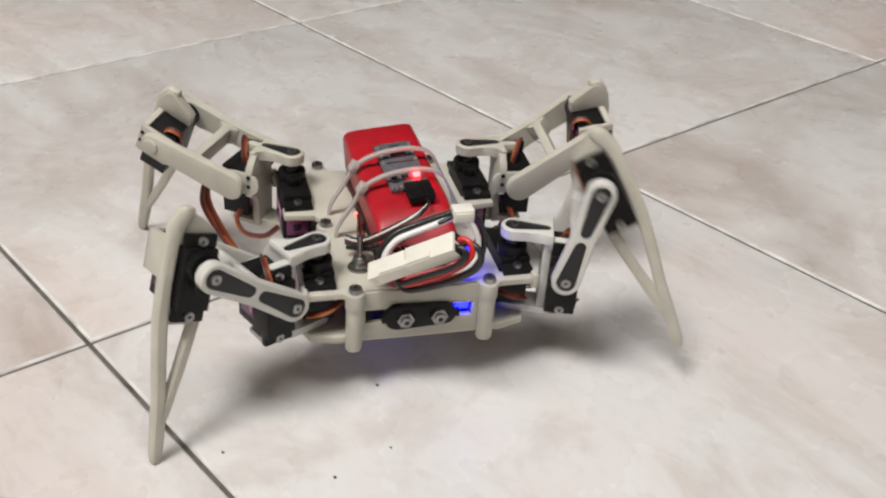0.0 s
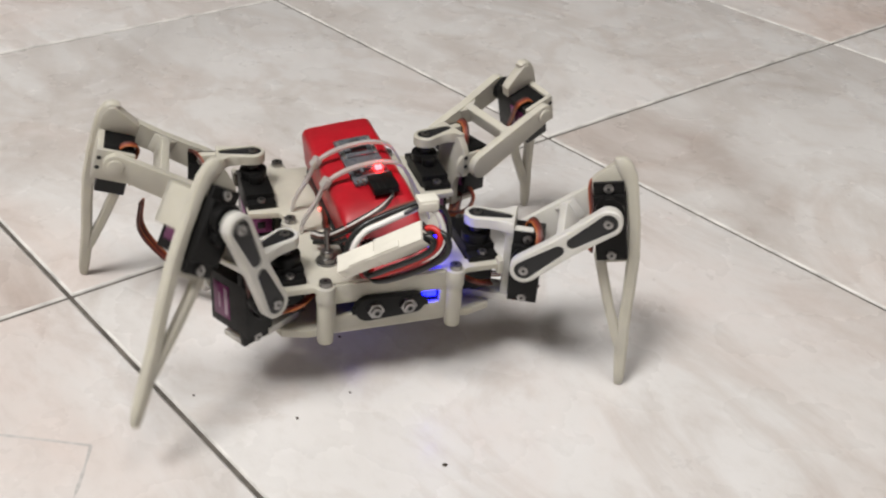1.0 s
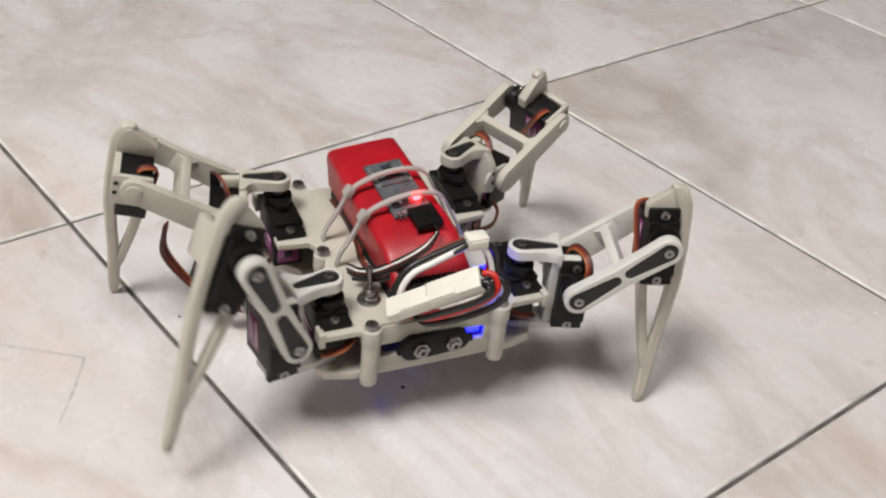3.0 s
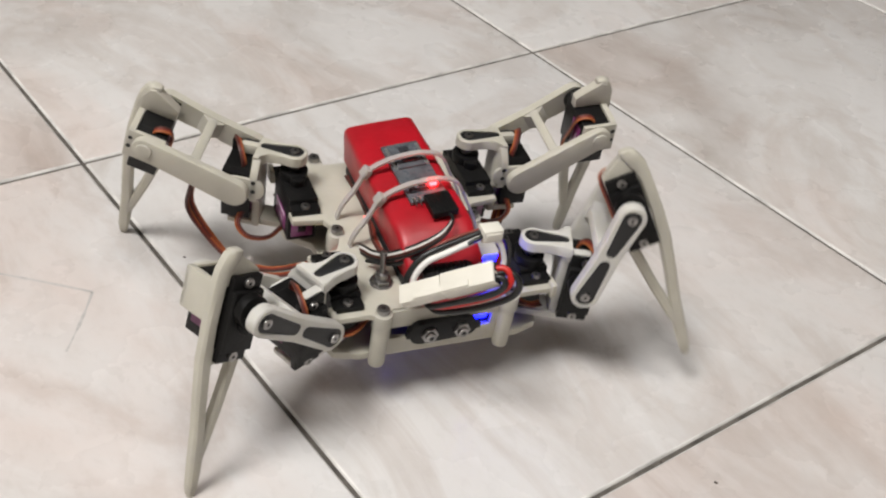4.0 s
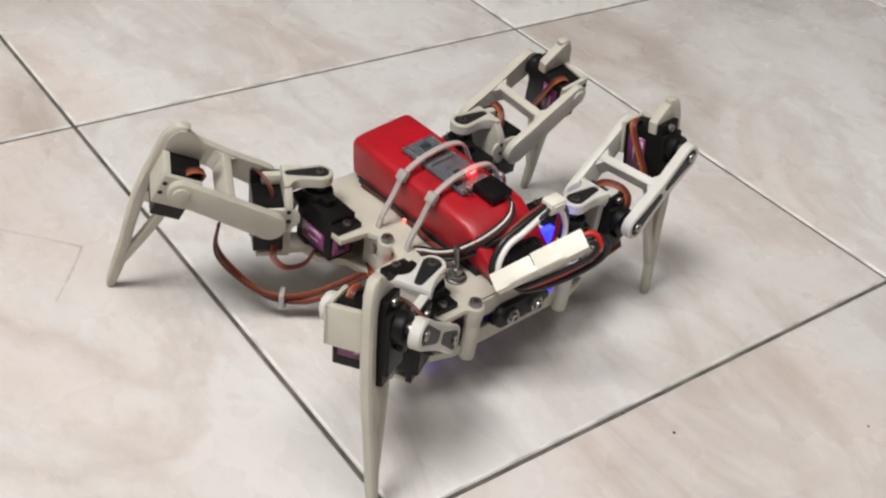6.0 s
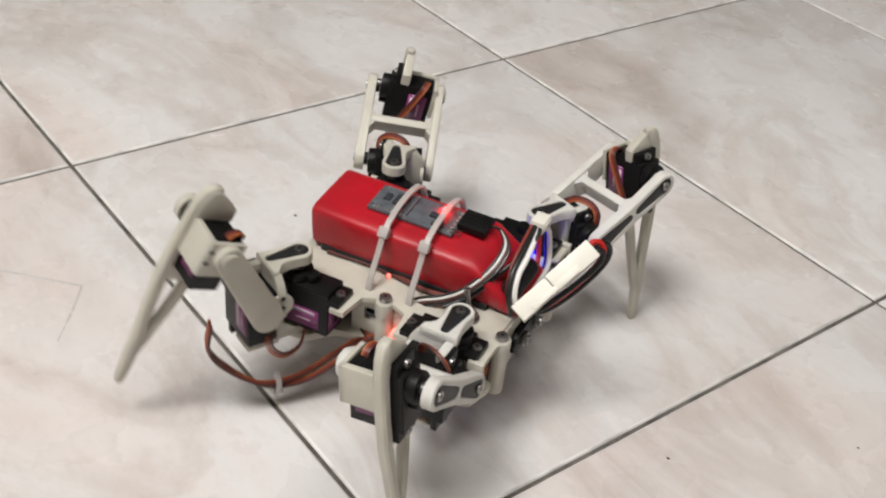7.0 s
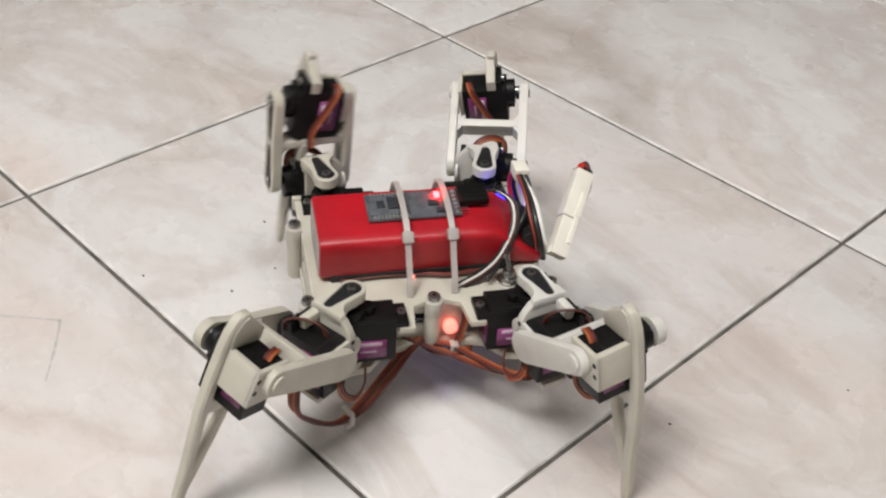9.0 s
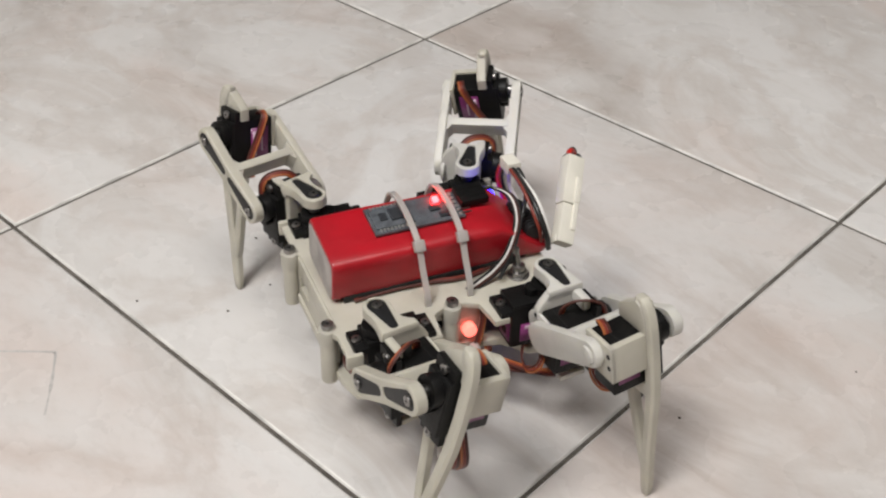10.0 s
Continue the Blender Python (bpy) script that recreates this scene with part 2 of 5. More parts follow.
def tube(bm, points, radius, slot=0, seg=8, flat=1.0, shift=0.0):
    """A wire along points. flat: width over height; shift: sideways, to lay wires side by side."""
    line = smooth_line(points)
    b = bmesh.new()
    rings, side = [], None
    for i, p in enumerate(line):
        d = (line[min(i + 1, len(line) - 1)] - line[max(i - 1, 0)]).normalized()
        if side is None:
            side = d.cross(Vector((0, 0, 1)))
            side = side if side.length > 0.1 else d.cross(Vector((0, 1, 0)))
        side = (side - d * side.dot(d)).normalized()
        up = side.cross(d)
        c = p + side * shift
        rings.append([b.verts.new(c + side * radius * flat * math.cos(2 * math.pi * k / seg) + up * radius * math.sin(2 * math.pi * k / seg)) for k in range(seg)])
    for r0, r1 in zip(rings, rings[1:]):
        for k in range(seg):
            b.faces.new((r0[k], r0[(k + 1) % seg], r1[(k + 1) % seg], r1[k]))
    b.faces.new(rings[0])
    b.faces.new(rings[-1])
    return merge(bm, b, slot)


def ribbon(points, radius=0.55):
    """Three wires laid side by side: orange, red and brown."""
    bm = bmesh.new()
    for k in range(3):
        tube(bm, points, radius, k, 7, 1.0, (k - 1) * 1.05)
    return bm


RIBBON = [W_ORANGE, W_RED, W_BROWN]


def finish(name, bm, mats, flip=(1, 1)):
    """Makes the mesh: mirrors it as the corner wants, turns millimetres into metres, shades it smooth but for sharp edges."""
    for v in bm.verts:
        v.co = (v.co.x * flip[0] * 0.001, v.co.y * flip[1] * 0.001, v.co.z * 0.001)
    bmesh.ops.recalc_face_normals(bm, faces=bm.faces)
    for e in bm.edges:
        e.smooth = len(e.link_faces) == 2 and e.calc_face_angle(0) < radians(38)
    data = bpy.data.meshes.new(name)
    bm.to_mesh(data)
    bm.free()
    for m in mats if isinstance(mats, list) else [mats]:
        data.materials.append(m)
    data.polygons.foreach_set("use_smooth", [True] * len(data.polygons))
    return data


def part(name, bm, mats, parent, label="", flip=(1, 1)):
    ob = new(name, finish(name, bm, mats, flip))
    ob.parent = parent
    return tagged(ob, label)


def structure(name, bm, mats, label, category):
    for v in bm.verts:
        v.co *= 1000
    ob = new(name, finish(name, bm, mats))
    return tagged(ob, label, category, kind="structure")


# ---------------------------------------------------------------- the room
TILE_SIZE = 0.30
ROOM = (-2.1, -2.4, 2.7, 2.4, 2.5)


def room():
    x0, y0, x1, y1, h = ROOM
    bm = bmesh.new()
    box(bm, (x0, y0, -0.05), (x1, y1, -0.0012), 0)
    floor = structure("floor", bm, GROUT, "grey cement grout under cream ceramic floor tiles", "floor")
    for name, lo, hi in (("wall_north", (x0, y1, 0), (x1, y1 + 0.1, h)), ("wall_south", (x0, y0 - 0.1, 0), (x1, y0, h)),
                         ("wall_west", (x0 - 0.1, y0 - 0.1, 0), (x0, y1 + 0.1, h)), ("wall_east", (x1, y0 - 0.1, 0), (x1 + 0.1, y1 + 0.1, h))):
        bm = bmesh.new()
        box(bm, lo, hi, 0)
        structure(name, bm, PAINT, "plain pale painted room wall", "wall")
    bm = bmesh.new()
    box(bm, (x0, y0, h), (x1, y1, h + 0.1), 0)
    structure("ceiling", bm, PAINT, "plain pale painted ceiling", "ceiling")
    return floor


def ceiling_lamp(at):
    lamp = tagged(new("ceiling_lamp"), "round ceiling lamp with an opal shade", "lamp", "ceiling lamps")
    lamp.location = (at[0], at[1], ROOM[4])
    bm = bmesh.new()
    cyl(bm, (0, 0), 455, -30, 0, "Z", 40, 3)
    part("base", bm, BRACKET, lamp)
    bm = bmesh.new()
    cyl(bm, (0, 0), 430, -62, -30, "Z", 40, 14)
    part("shade", bm, SHADE, lamp, "glowing opal shade")


# ---------------------------------------------------------------- the robot
A, B = 39.1, 35.1              # coxa axes from the middle
HIP_X, HIP_Z = 21.6, -13.6     # hip axis from the coxa axis
FEMUR, TIBIA = 38.8, 79.2      # hip to knee, knee to foot tip
HORN_Y, PLAIN_Y = 19.4, -17.3  # outer faces of the two femur arms
BLADE_Y = 3.0                  # lower leg's blade off the leg's middle plane
FEMUR_ROLL = 4.0               # play in the joints lets the legs splay
TIBIA_ROLL = {"front_left": 7.0, "front_right": 9.0, "back_left": 10.5, "back_right": 9.0}
CORNERS = {"front_left": (-1, -1), "front_right": (1, -1), "back_left": (-1, 1), "back_right": (1, 1)}


def servo(name, parent, flip, m=None):
    """A metal-geared micro servo: shaft along +Y at the origin, case down along -Z."""
    bm = bmesh.new()
    box(bm, (-6.1, -11.5, -16.9), (6.1, 9.3, 5.9), 0.5, 0, m)
    box(bm, (-6.0, 4.6, -21.6), (6.0, 7.1, 10.6), 0.35, 0, m)
    cyl(bm, (0, 0), 5.9, 9.0, 13.0, "Y", 24, 0.4, 0, m)
    cyl(bm, (0, -6.2), 2.9, 9.0, 12.6, "Y", 18, 0.4, 0, m)
    box(bm, (-6.14, -7.9, -16.94), (6.14, -7.7, 5.94), 0, 1, m)
    box(bm, (-6.14, 8.0, -16.94), (6.14, 8.15, 5.94), 0, 1, m)
    case = part(name, bm, [BLACK, DARK], parent, "black plastic micro servo", flip)
    home = case if parent.parent is None else parent
    bm = bmesh.new()
    cyl(bm, (0, 0), 2.4, 12.8, 15.6, "Y", 16, 0.1, 0, m)
    part("output_shaft", bm, STEEL, home, "steel output shaft", flip)
    for z in (-19.3, 8.3):
        bm = bmesh.new()
        cyl(bm, (0, z), 1.9, 7.0, 8.3, "Y", 14, 0.3, 0, m)
        cyl(bm, (0, z), 0.7, 8.3, 8.36, "Y", 6, 0, 1, m)
        part("mount_screw", bm, [STEEL, DARK], home, "small steel screw", flip)
    for s in (-1, 1):
        bm = bmesh.new()
        x = sorted((s * 6.08, s * 6.24))
        box(bm, (x[0], -9.4, -13.0), (x[1], -0.6, 2.0), 0, 0, m)
        x = sorted((s * 6.2, s * 6.3))
        box(bm, (x[0], -3.4, -11.2), (x[1], -1.6, 0.4), 0, 1, m)
        box(bm, (x[0], -6.6, -9.2), (x[1], -5.8, -2.6), 0, 1, m)
        part("sticker", bm, [STICKER, STICKER_INK], home, "magenta sticker with illegible pale print", flip)
    bm = bmesh.new()
    box(bm, (-4.6, -9.8, -17.05), (4.6, 1.5, -16.8), 0, 0, m)
    box(bm, (-1.7, -7.6, -17.2), (1.7, -4.4, -17.0), 0, 1, m)
    part("sticker", bm, [STICKER, DARK], home, "magenta sticker", flip)
    return case


def screw(at, lo, hi, axis, r=2.0):
    """A pan-head screw with a small socket."""
    bm = bmesh.new()
    cyl(bm, at, r, lo, hi, axis, 18, 0.5, 0)
    cyl(bm, at, r * 0.34, hi, hi + 0.03, axis, 6, 0, 1)
    return bm


def coxa(robot, corner):
    """The swivel bracket at a corner: arm on the coxa servo's horn, upright wall, foot arm, and the hip servo on its outside."""
    flip = CORNERS[corner]
    bm = bmesh.new()
    # horn arm that flares into the wall
    arm = [(5.3 * math.cos(radians(a)), 5.3 * math.sin(radians(a))) for a in range(75, 286, 15)]
    arm += [(5.0, -4.7), (8.0, -4.9), (10.3, -5.6), (12.2, -7.2), (13.2, -8.8), (15.6, -9.0), (15.6, 6.0), (12.8, 5.8), (10.6, 5.2), (8.0, 4.8), (5.0, 4.7)]
    tray(bm, arm, [capsule(0, 0, 3.8, 12.6, 0, 1.9)], -4.3, 0.2, 1.0, "Z")
    prism(bm, [(-13.2, -7.4), (-11.6, -4.6), (-9.0, -1.4), (4.6, -1.0), (4.6, -37.2), (-7.0, -37.2), (-7.4, -25.0), (-9.0, -21.5), (-13.2, -19.5)], 12.2, 15.6, "X", 0.7)
    # shoulder over the servo's horn side, cheek with a boss on the plain side
    box(bm, (13.0, 1.6, -7.2), (23.6, 5.6, -2.2), 1.5)
    prism(bm, capsule(14.0, HIP_Z, 4.9, HIP_X, HIP_Z, 4.9), -13.2, -11.7, "Y", 0.4)
    cyl(bm, (HIP_X, HIP_Z), 3.4, -13.8, -12.0, "Y", 18, 0.3)
    box(bm, (14.6, -7.0, -37.2), (26.0, 4.2, -34.8), 0.6)
    prism(bm, capsule(0, 0, 5.0, 14, 0, 5.6), -37.4, -34.2, "Z", 0.5)
    cyl(bm, (0, 0), 3.0, -35.2, -33.2, "Z", 16, 0.2)
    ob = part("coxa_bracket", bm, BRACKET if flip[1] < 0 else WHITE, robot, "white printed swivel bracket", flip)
    bm = bmesh.new()
    prism(bm, capsule(0, 0, 3.7, 12.5, 0, 1.8), -0.75, -0.2, "Z", 0.1)
    cyl(bm, (0, 0), 3.5, -6.6, -4.1, "Z", 18, 0.2)
    part("servo_horn", bm, HORN, ob, "black nylon servo horn", flip)
    part("screw", screw((0, 0), -0.3, 0.9, "Z", 2.0), [STEEL, DARK], ob, "small steel screw", flip)
    servo("hip_servo", ob, flip, Matrix.Translation((HIP_X, 0, HIP_Z)))
    for z in (-10.2, -14.6):
        bm = bmesh.new()
        cyl(bm, (13.9, z), 1.0, -13.32, -13.1, "Y", 12, 0)
        part("screw_hole", bm, DARK, ob, "", flip)
    part("cable", ribbon([(HIP_X - 2, -5.5, -9), (HIP_X - 1.4, -5.2, -5.0), (HIP_X + 0.4, -2.6, -1.8), (HIP_X + 2.4, 1.6, -1.0), (HIP_X + 4, 5.6, -2.0), (HIP_X + 4.6, 8.8, -5.4), (HIP_X + 4, 9.4, -12)]),
         RIBBON, ob, "orange, red and brown servo leads", flip)
    part("cable", ribbon([(HIP_X - 3, -11.0, -27), (HIP_X - 2, -14, -32), (HIP_X - 7, -15.5, -36.5), (HIP_X - 15, -13, -37), (HIP_X - 20, -9, -33)], 0.42),
         RIBBON, ob, "looped servo leads", flip)
    return ob


def femur(robot, corner):
    """The upper leg: a horn arm and a plain arm with a web between them."""
    flip = CORNERS[corner]
    bm = bmesh.new()
    h0, h1 = HORN_Y - 4.3, HORN_Y
    mid = FEMUR / 2
    left, right = capsule(0, 0, 5.6, mid, 0, 4.7), capsule(mid, 0, 4.7, FEMUR, 0, 5.6)
    outer = left[:11] + [(mid, -4.7)] + right[11:] + [(mid, 4.7)]
    tray(bm, outer, [capsule(a, 0, 3.8, a + b * (mid - 3.2), 0, 2.3) for a, b in ((0, 1), (FEMUR, -1))], h0, h1, 1.1, "Y")
    prism(bm, capsule(0, 0, 6.4, FEMUR, 0, 5.3), PLAIN_Y, PLAIN_Y + 3.9, "Y", 1.1)
    cyl(bm, (FEMUR, 0), 3.4, PLAIN_Y - 1.0, PLAIN_Y + 0.5, "Y", 22, 0.7)
    # web across, thickened where it meets the arms
    box(bm, (mid - 2.0, PLAIN_Y + 3.0, -4.6), (mid + 2.0, h0 + 0.6, 4.6), 0.9)
    for y0, y1 in ((PLAIN_Y + 3.2, PLAIN_Y + 6.4), (h0 - 2.6, h0 + 0.4)):
        prism(bm, [(mid - 5.5, y0), (mid + 5.5, y0), (mid + 1.8, y1), (mid - 1.8, y1)] if y0 < 0 else [(mid - 1.8, y0), (mid + 1.8, y0), (mid + 5.5, y1), (mid - 5.5, y1)], -4.2, 4.2, "Z", 0.3)
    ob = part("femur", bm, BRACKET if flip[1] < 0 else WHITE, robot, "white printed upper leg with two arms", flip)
    for a, b in ((0, 1), (FEMUR, -1)):
        bm = bmesh.new()
        prism(bm, capsule(a, 0, 3.7, a + b * (mid - 3.3), 0, 2.2), h1 - 0.9, h1 - 0.35, "Y", 0.1)
        cyl(bm, (a, 0), 2.9, h0 - 1.6, h0 + 0.3, "Y", 18, 0.1)
        part("servo_horn", bm, HORN, ob, "black nylon servo horn", flip)
        part("screw", screw((a, 0), h1 - 0.4, h1 + 0.7, "Y", 2.0), [STEEL, DARK], ob, "small steel screw", flip)
    return ob


def tibia(robot, corner):
    """The lower leg: blade with an open V down to the tip, a sleeve round the knee servo, and that servo. Knee axis at the origin."""
    flip = CORNERS[corner]
    bm = bmesh.new()

    def strut(line):
        """A bar of oblong section through (x, z, half width, middle y, half thickness)."""
        bb = bmesh.new()
        rings = []
        for x, z, w, y, t in line:
            rings.append([bb.verts.new((x + sx * w, y + sy * t, z)) for sx, sy in ((-1, -0.6), (-0.6, -1), (0.6, -1), (1, -0.6), (1, 0.6), (0.6, 1), (-0.6, 1), (-1, 0.6))])
        for r0, r1 in zip(rings, rings[1:]):
            for i in range(8):
                bb.faces.new((r0[i], r0[(i + 1) % 8], r1[(i + 1) % 8], r1[i]))
        bb.faces.new(rings[0])
        bb.faces.new(rings[-1])
        merge(bm, bb)

    strut([(x, z, w, BLADE_Y, t) for x, z, w, t in ((4.9, 19.6, 1.1, 1.1), (5.1, 19.2, 2.2, 1.8), (5.6, 18.0, 3.1, 2.2), (6.3, 16.0, 3.4, 2.3), (7.8, 12.0, 3.3, 2.2), (9.0, 6, 2.5, 2.2), (9.1, -8, 2.5, 2.2), (8.3, -22, 2.6, 2.2),
           (5.9, -38, 2.4, 2.1), (3.6, -51, 2.4, 2.1), (1.8, -64, 2.6, 2.1), (0.7, -74, 2.3, 1.9), (0.1, -78.2, 1.7, 1.5), (0.0, -TIBIA, 1.0, 0.9))])
    strut([(x, z, w, BLADE_Y, 2.0) for x, z, w in ((-4.8, -20.0, 2.3), (-4.3, -26, 2.1), (-2.3, -42, 2.0), (0.4, -58, 2.0), (1.0, -62, 1.6))])
    # wedge above the servo's upper ear, bridge below the lower one
    prism(bm, [(-6.4, 6.1), (9.0, 6.1), (9.2, 13.0), (7.0, 17.6), (4.4, 18.6), (-5.0, 12.6), (-6.4, 11.2)], 0.2, 4.5, "Y", 0.7)
    box(bm, (-6.6, 0.9, -23.6), (9.4, 4.5, -17.4), 0.7)
    ob = part("tibia", bm, WHITE, robot, "cream printed lower leg tapering to a pointed foot", flip)
    # sleeve round the case
    bm = bmesh.new()
    box(bm, (6.3, -13.2, -8.6), (9.0, 3.0, 6.6), 0.6)
    box(bm, (-6.4, -13.6, -8.6), (9.0, -11.7, 6.6), 0.6)
    cyl(bm, (0, 0), 4.2, -13.7, -13.0, "Y", 18, 0.2)
    part("servo_sleeve", bm, WHITE, ob, "", flip)
    servo("knee_servo", ob, flip)
    for z in (2.6, -2.4):
        bm = bmesh.new()
        cyl(bm, (7.4, z), 1.0, -13.78, -13.55, "Y", 12, 0)
        part("screw_hole", bm, DARK, ob, "", flip)
    part("cable", ribbon([(0.5, -8.6, 4.0), (-1.2, -8.4, 7.2), (-4.6, -7.8, 8.0), (-7.4, -6.6, 5.6), (-7.4, -2.6, -4), (-7.4, 1.2, -13), (-8.5, 1, -20)]), RIBBON, ob, "orange, red and brown servo leads", flip)
    if corner == "front_left":
        part("cable", ribbon([(0, -6.5, -16.5), (-1, -8.0, -19.5), (-5, -9.5, -21), (-9.5, -10, -18.5), (-11, -9, -13)], 0.5), RIBBON, ob, "orange, red and brown servo leads", flip)
    return ob


def plate_outline(arm, notch):
    """Outline of a body plate, corner by corner: a middle with four servo bays."""
    q = [(0, -47.0), (22, -47.0), (24.5, -50.5), (28.5, -50.5), (31.5, -48.5), (arm, -48.5), (arm, -42.6), (notch, -42.2), (notch, -17.6), (arm, -17.2), (arm, -11), (33, -9.5), (30.5, -4.5), (29.5, 0)]
    right = q + [(x, -y) for x, y in reversed(q[:-1])]
    return right + [(-x, y) for x, y in reversed(right[1:-1])]


def body(robot):
    bm = bmesh.new()
    prism(bm, plate_outline(45.5, 32.6), -19.6, -16.9, "Z", 0.5)
    for sx in (-1, 1):
        for sy in (-1, 1):
            box(bm, tuple(min(sx * a, sx * b) if k == 0 else c for k, (a, b, c) in enumerate(((44.2, 46.6, 0), (0, 0, min(sy * 43, sy * 49.5)), (0, 0, -21.5)))),
                tuple(max(sx * a, sx * b) if k == 0 else c for k, (a, b, c) in enumerate(((44.2, 46.6, 0), (0, 0, max(sy * 43, sy * 49.5)), (0, 0, -15.2)))), 0.6)
    part("upper_plate", bm, WHITE, robot, "cream printed upper body plate")
    bm = bmesh.new()
    half = [(0, -47.5), (24, -47.5), (33, -48), (43, -45), (45, -40), (43, -28), (34, -20), (30, 0), (34, 20), (43, 28), (45, 40), (43, 45), (33, 48), (24, 49), (0, 49)]
    prism(bm, half + [(-x, y) for x, y in reversed(half[1:-1])], -41.0, -37.6, "Z", 0.6)
    part("lower_plate", bm, WHITE, robot, "cream printed lower body plate")
    for x, y in ((-26.4, -48.4), (26.4, -48.4), (-29.9, 0.8), (29.9, 0.8), (-25.8, 50.4), (25.8, 50.4)):
        bm = bmesh.new()
        cyl(bm, (x, y), 3.3, -43.2, -16.7, "Z", 20, 0.8)
        cyl(bm, (x, y), 3.8, -24, -16.9, "Z", 20, 0.6)
        post = part("standoff", bm, WHITE, robot, "white printed standoff with a steel screw on top")
        part("screw", screw((x, y), -16.8, -14.5, "Z", 2.5), [STEEL, DARK], post, "steel socket screw")
    # coxa servos in the four bays
    for corner, flip in CORNERS.items():
        m = Matrix(((1, 0, 0, A), (0, 0, 1, B), (0, 1, 0, -21.4), (0, 0, 0, 1)))
        servo("coxa_servo", robot, flip, m)
    # circuit board between the plates
    bm = bmesh.new()
    box(bm, (-27, -38, -30.2), (27, 40, -28.6), 0.2)
    for k in range(12):
        y = -34 + 6 * k
        box(bm, (-25, y, -28.6), (-18, y + 4.4, -22.5), 0.3, 1)
        box(bm, (18, y, -28.6), (25, y + 4.4, -22.5), 0.3, 1)
    part("circuit_board", bm, [BOARD, CHIP], robot, "dark circuit board with rows of servo plugs")
    bm = bmesh.new()
    box(bm, (14.5, -45.4, -31.0), (20.0, -43.2, -27.2), 0.5)
    part("blue_led", bm, LED_BLUE, robot, "glowing blue indicator light")
    bm = bmesh.new()
    box(bm, (17.5, -40, -12.5), (24.0, -36.5, -5.5), 0.8)
    part("blue_led", bm, LED_BLUE, robot, "glowing blue indicator light")
    bm = bmesh.new()
    box(bm, (-9.0, -14.5, -42.6), (-5.5, -12.0, -40.9), 0.5)
    part("blue_led", bm, LED_FAINT, robot, "glowing blue indicator light under the body")
    bm = bmesh.new()
    cyl(bm, (-6.4, -30.4), 2.9, -33.6, -29.4, "X", 20, 1.1)
    part("red_led", bm, LED_LOW, robot, "dim glowing red indicator light")
    # side walls between the plates, each with a slot
    for s in (-1, 1):
        bm = bmesh.new()
        x = sorted((s * 26.4, s * 28.8))
        for y0, y1, z0, z1 in ((-15, 16, -38.0, -30.6), (-15, 16, -24.6, -18.0), (-15, 3.6, -31.0, -24.2), (10.4, 16, -31.0, -24.2)):
            box(bm, (x[0], y0, z0), (x[1], y1, z1), 0.3)
        part("side_wall", bm, WHITE, robot)
    # front and back walls with a slot at each end
    for s in (-1, 1):
        bm = bmesh.new()
        y = sorted((s * 45.6, s * 47.9))
        for x0, x1, z0, z1 in ((-25, 25, -38.0, -32.2), (-25, 25, -26.4, -18.0), (-12, 10, -32.6, -26.0), (-25, -22, -32.6, -26.0), (20.6, 25, -32.6, -26.0)):
            box(bm, (x0, y[0], z0), (x1, y[1], z1), 0.3)
        part("end_wall", bm, WHITE, robot)
    # black two-screw holder at the front
    holder = bmesh.new()
    prism(holder, capsule(-9.5, -29.4, 5.4, 9.0, -29.2, 4.6), -50.8, -46.8, "Y", 0.5)
    box(holder, (-16, -50.6, -31.2), (-9, -48.2, -28.2), 0.4)
    box(holder, (9, -50.6, -30.8), (15.0, -48.2, -27.8), 0.4)
    hold = part("jack_holder", holder, BLACK, robot, "black plastic strip held by two steel nuts")
    for x, z in ((-6.9, -29.5), (6.5, -29.2)):
        bm = bmesh.new()
        cyl(bm, (x, z), 3.5, -52.4, -50.6, "Y", 6, 0.3)
        cyl(bm, (x, z), 2.2, -53.8, -52.2, "Y", 16, 0.4)
        cyl(bm, (x, z), 1.1, -53.86, -53.78, "Y", 6, 0, 1)
        part("nut", bm, [STEEL, DARK], hold, "shiny steel nut")
    # toggle switch
    bm = bmesh.new()
    cyl(bm, (-21.8, -31.8), 4.6, -17.0, -16.2, "Z", 20, 0.2)
    cyl(bm, (-21.8, -31.8), 3.9, -16.2, -14.4, "Z", 6, 0.3)
    cyl(bm, (-21.8, -31.8), 2.6, -14.4, -11.8, "Z", 18, 0.4)
    switch = part("toggle_switch", bm, STEEL, robot, "steel toggle switch with a thin lever")
    bm = bmesh.new()
    tube(bm, [(-21.8, -31.8, -12.4), (-21.7, -31.0, -8), (-21.6, -30.1, -3.6)], 1.0, 0, 10)
    cyl(bm, (-21.6, -30.0), 1.35, -5.4, -2.9, "Z", 12, 0.5)
    part("lever", bm, STEEL, switch)


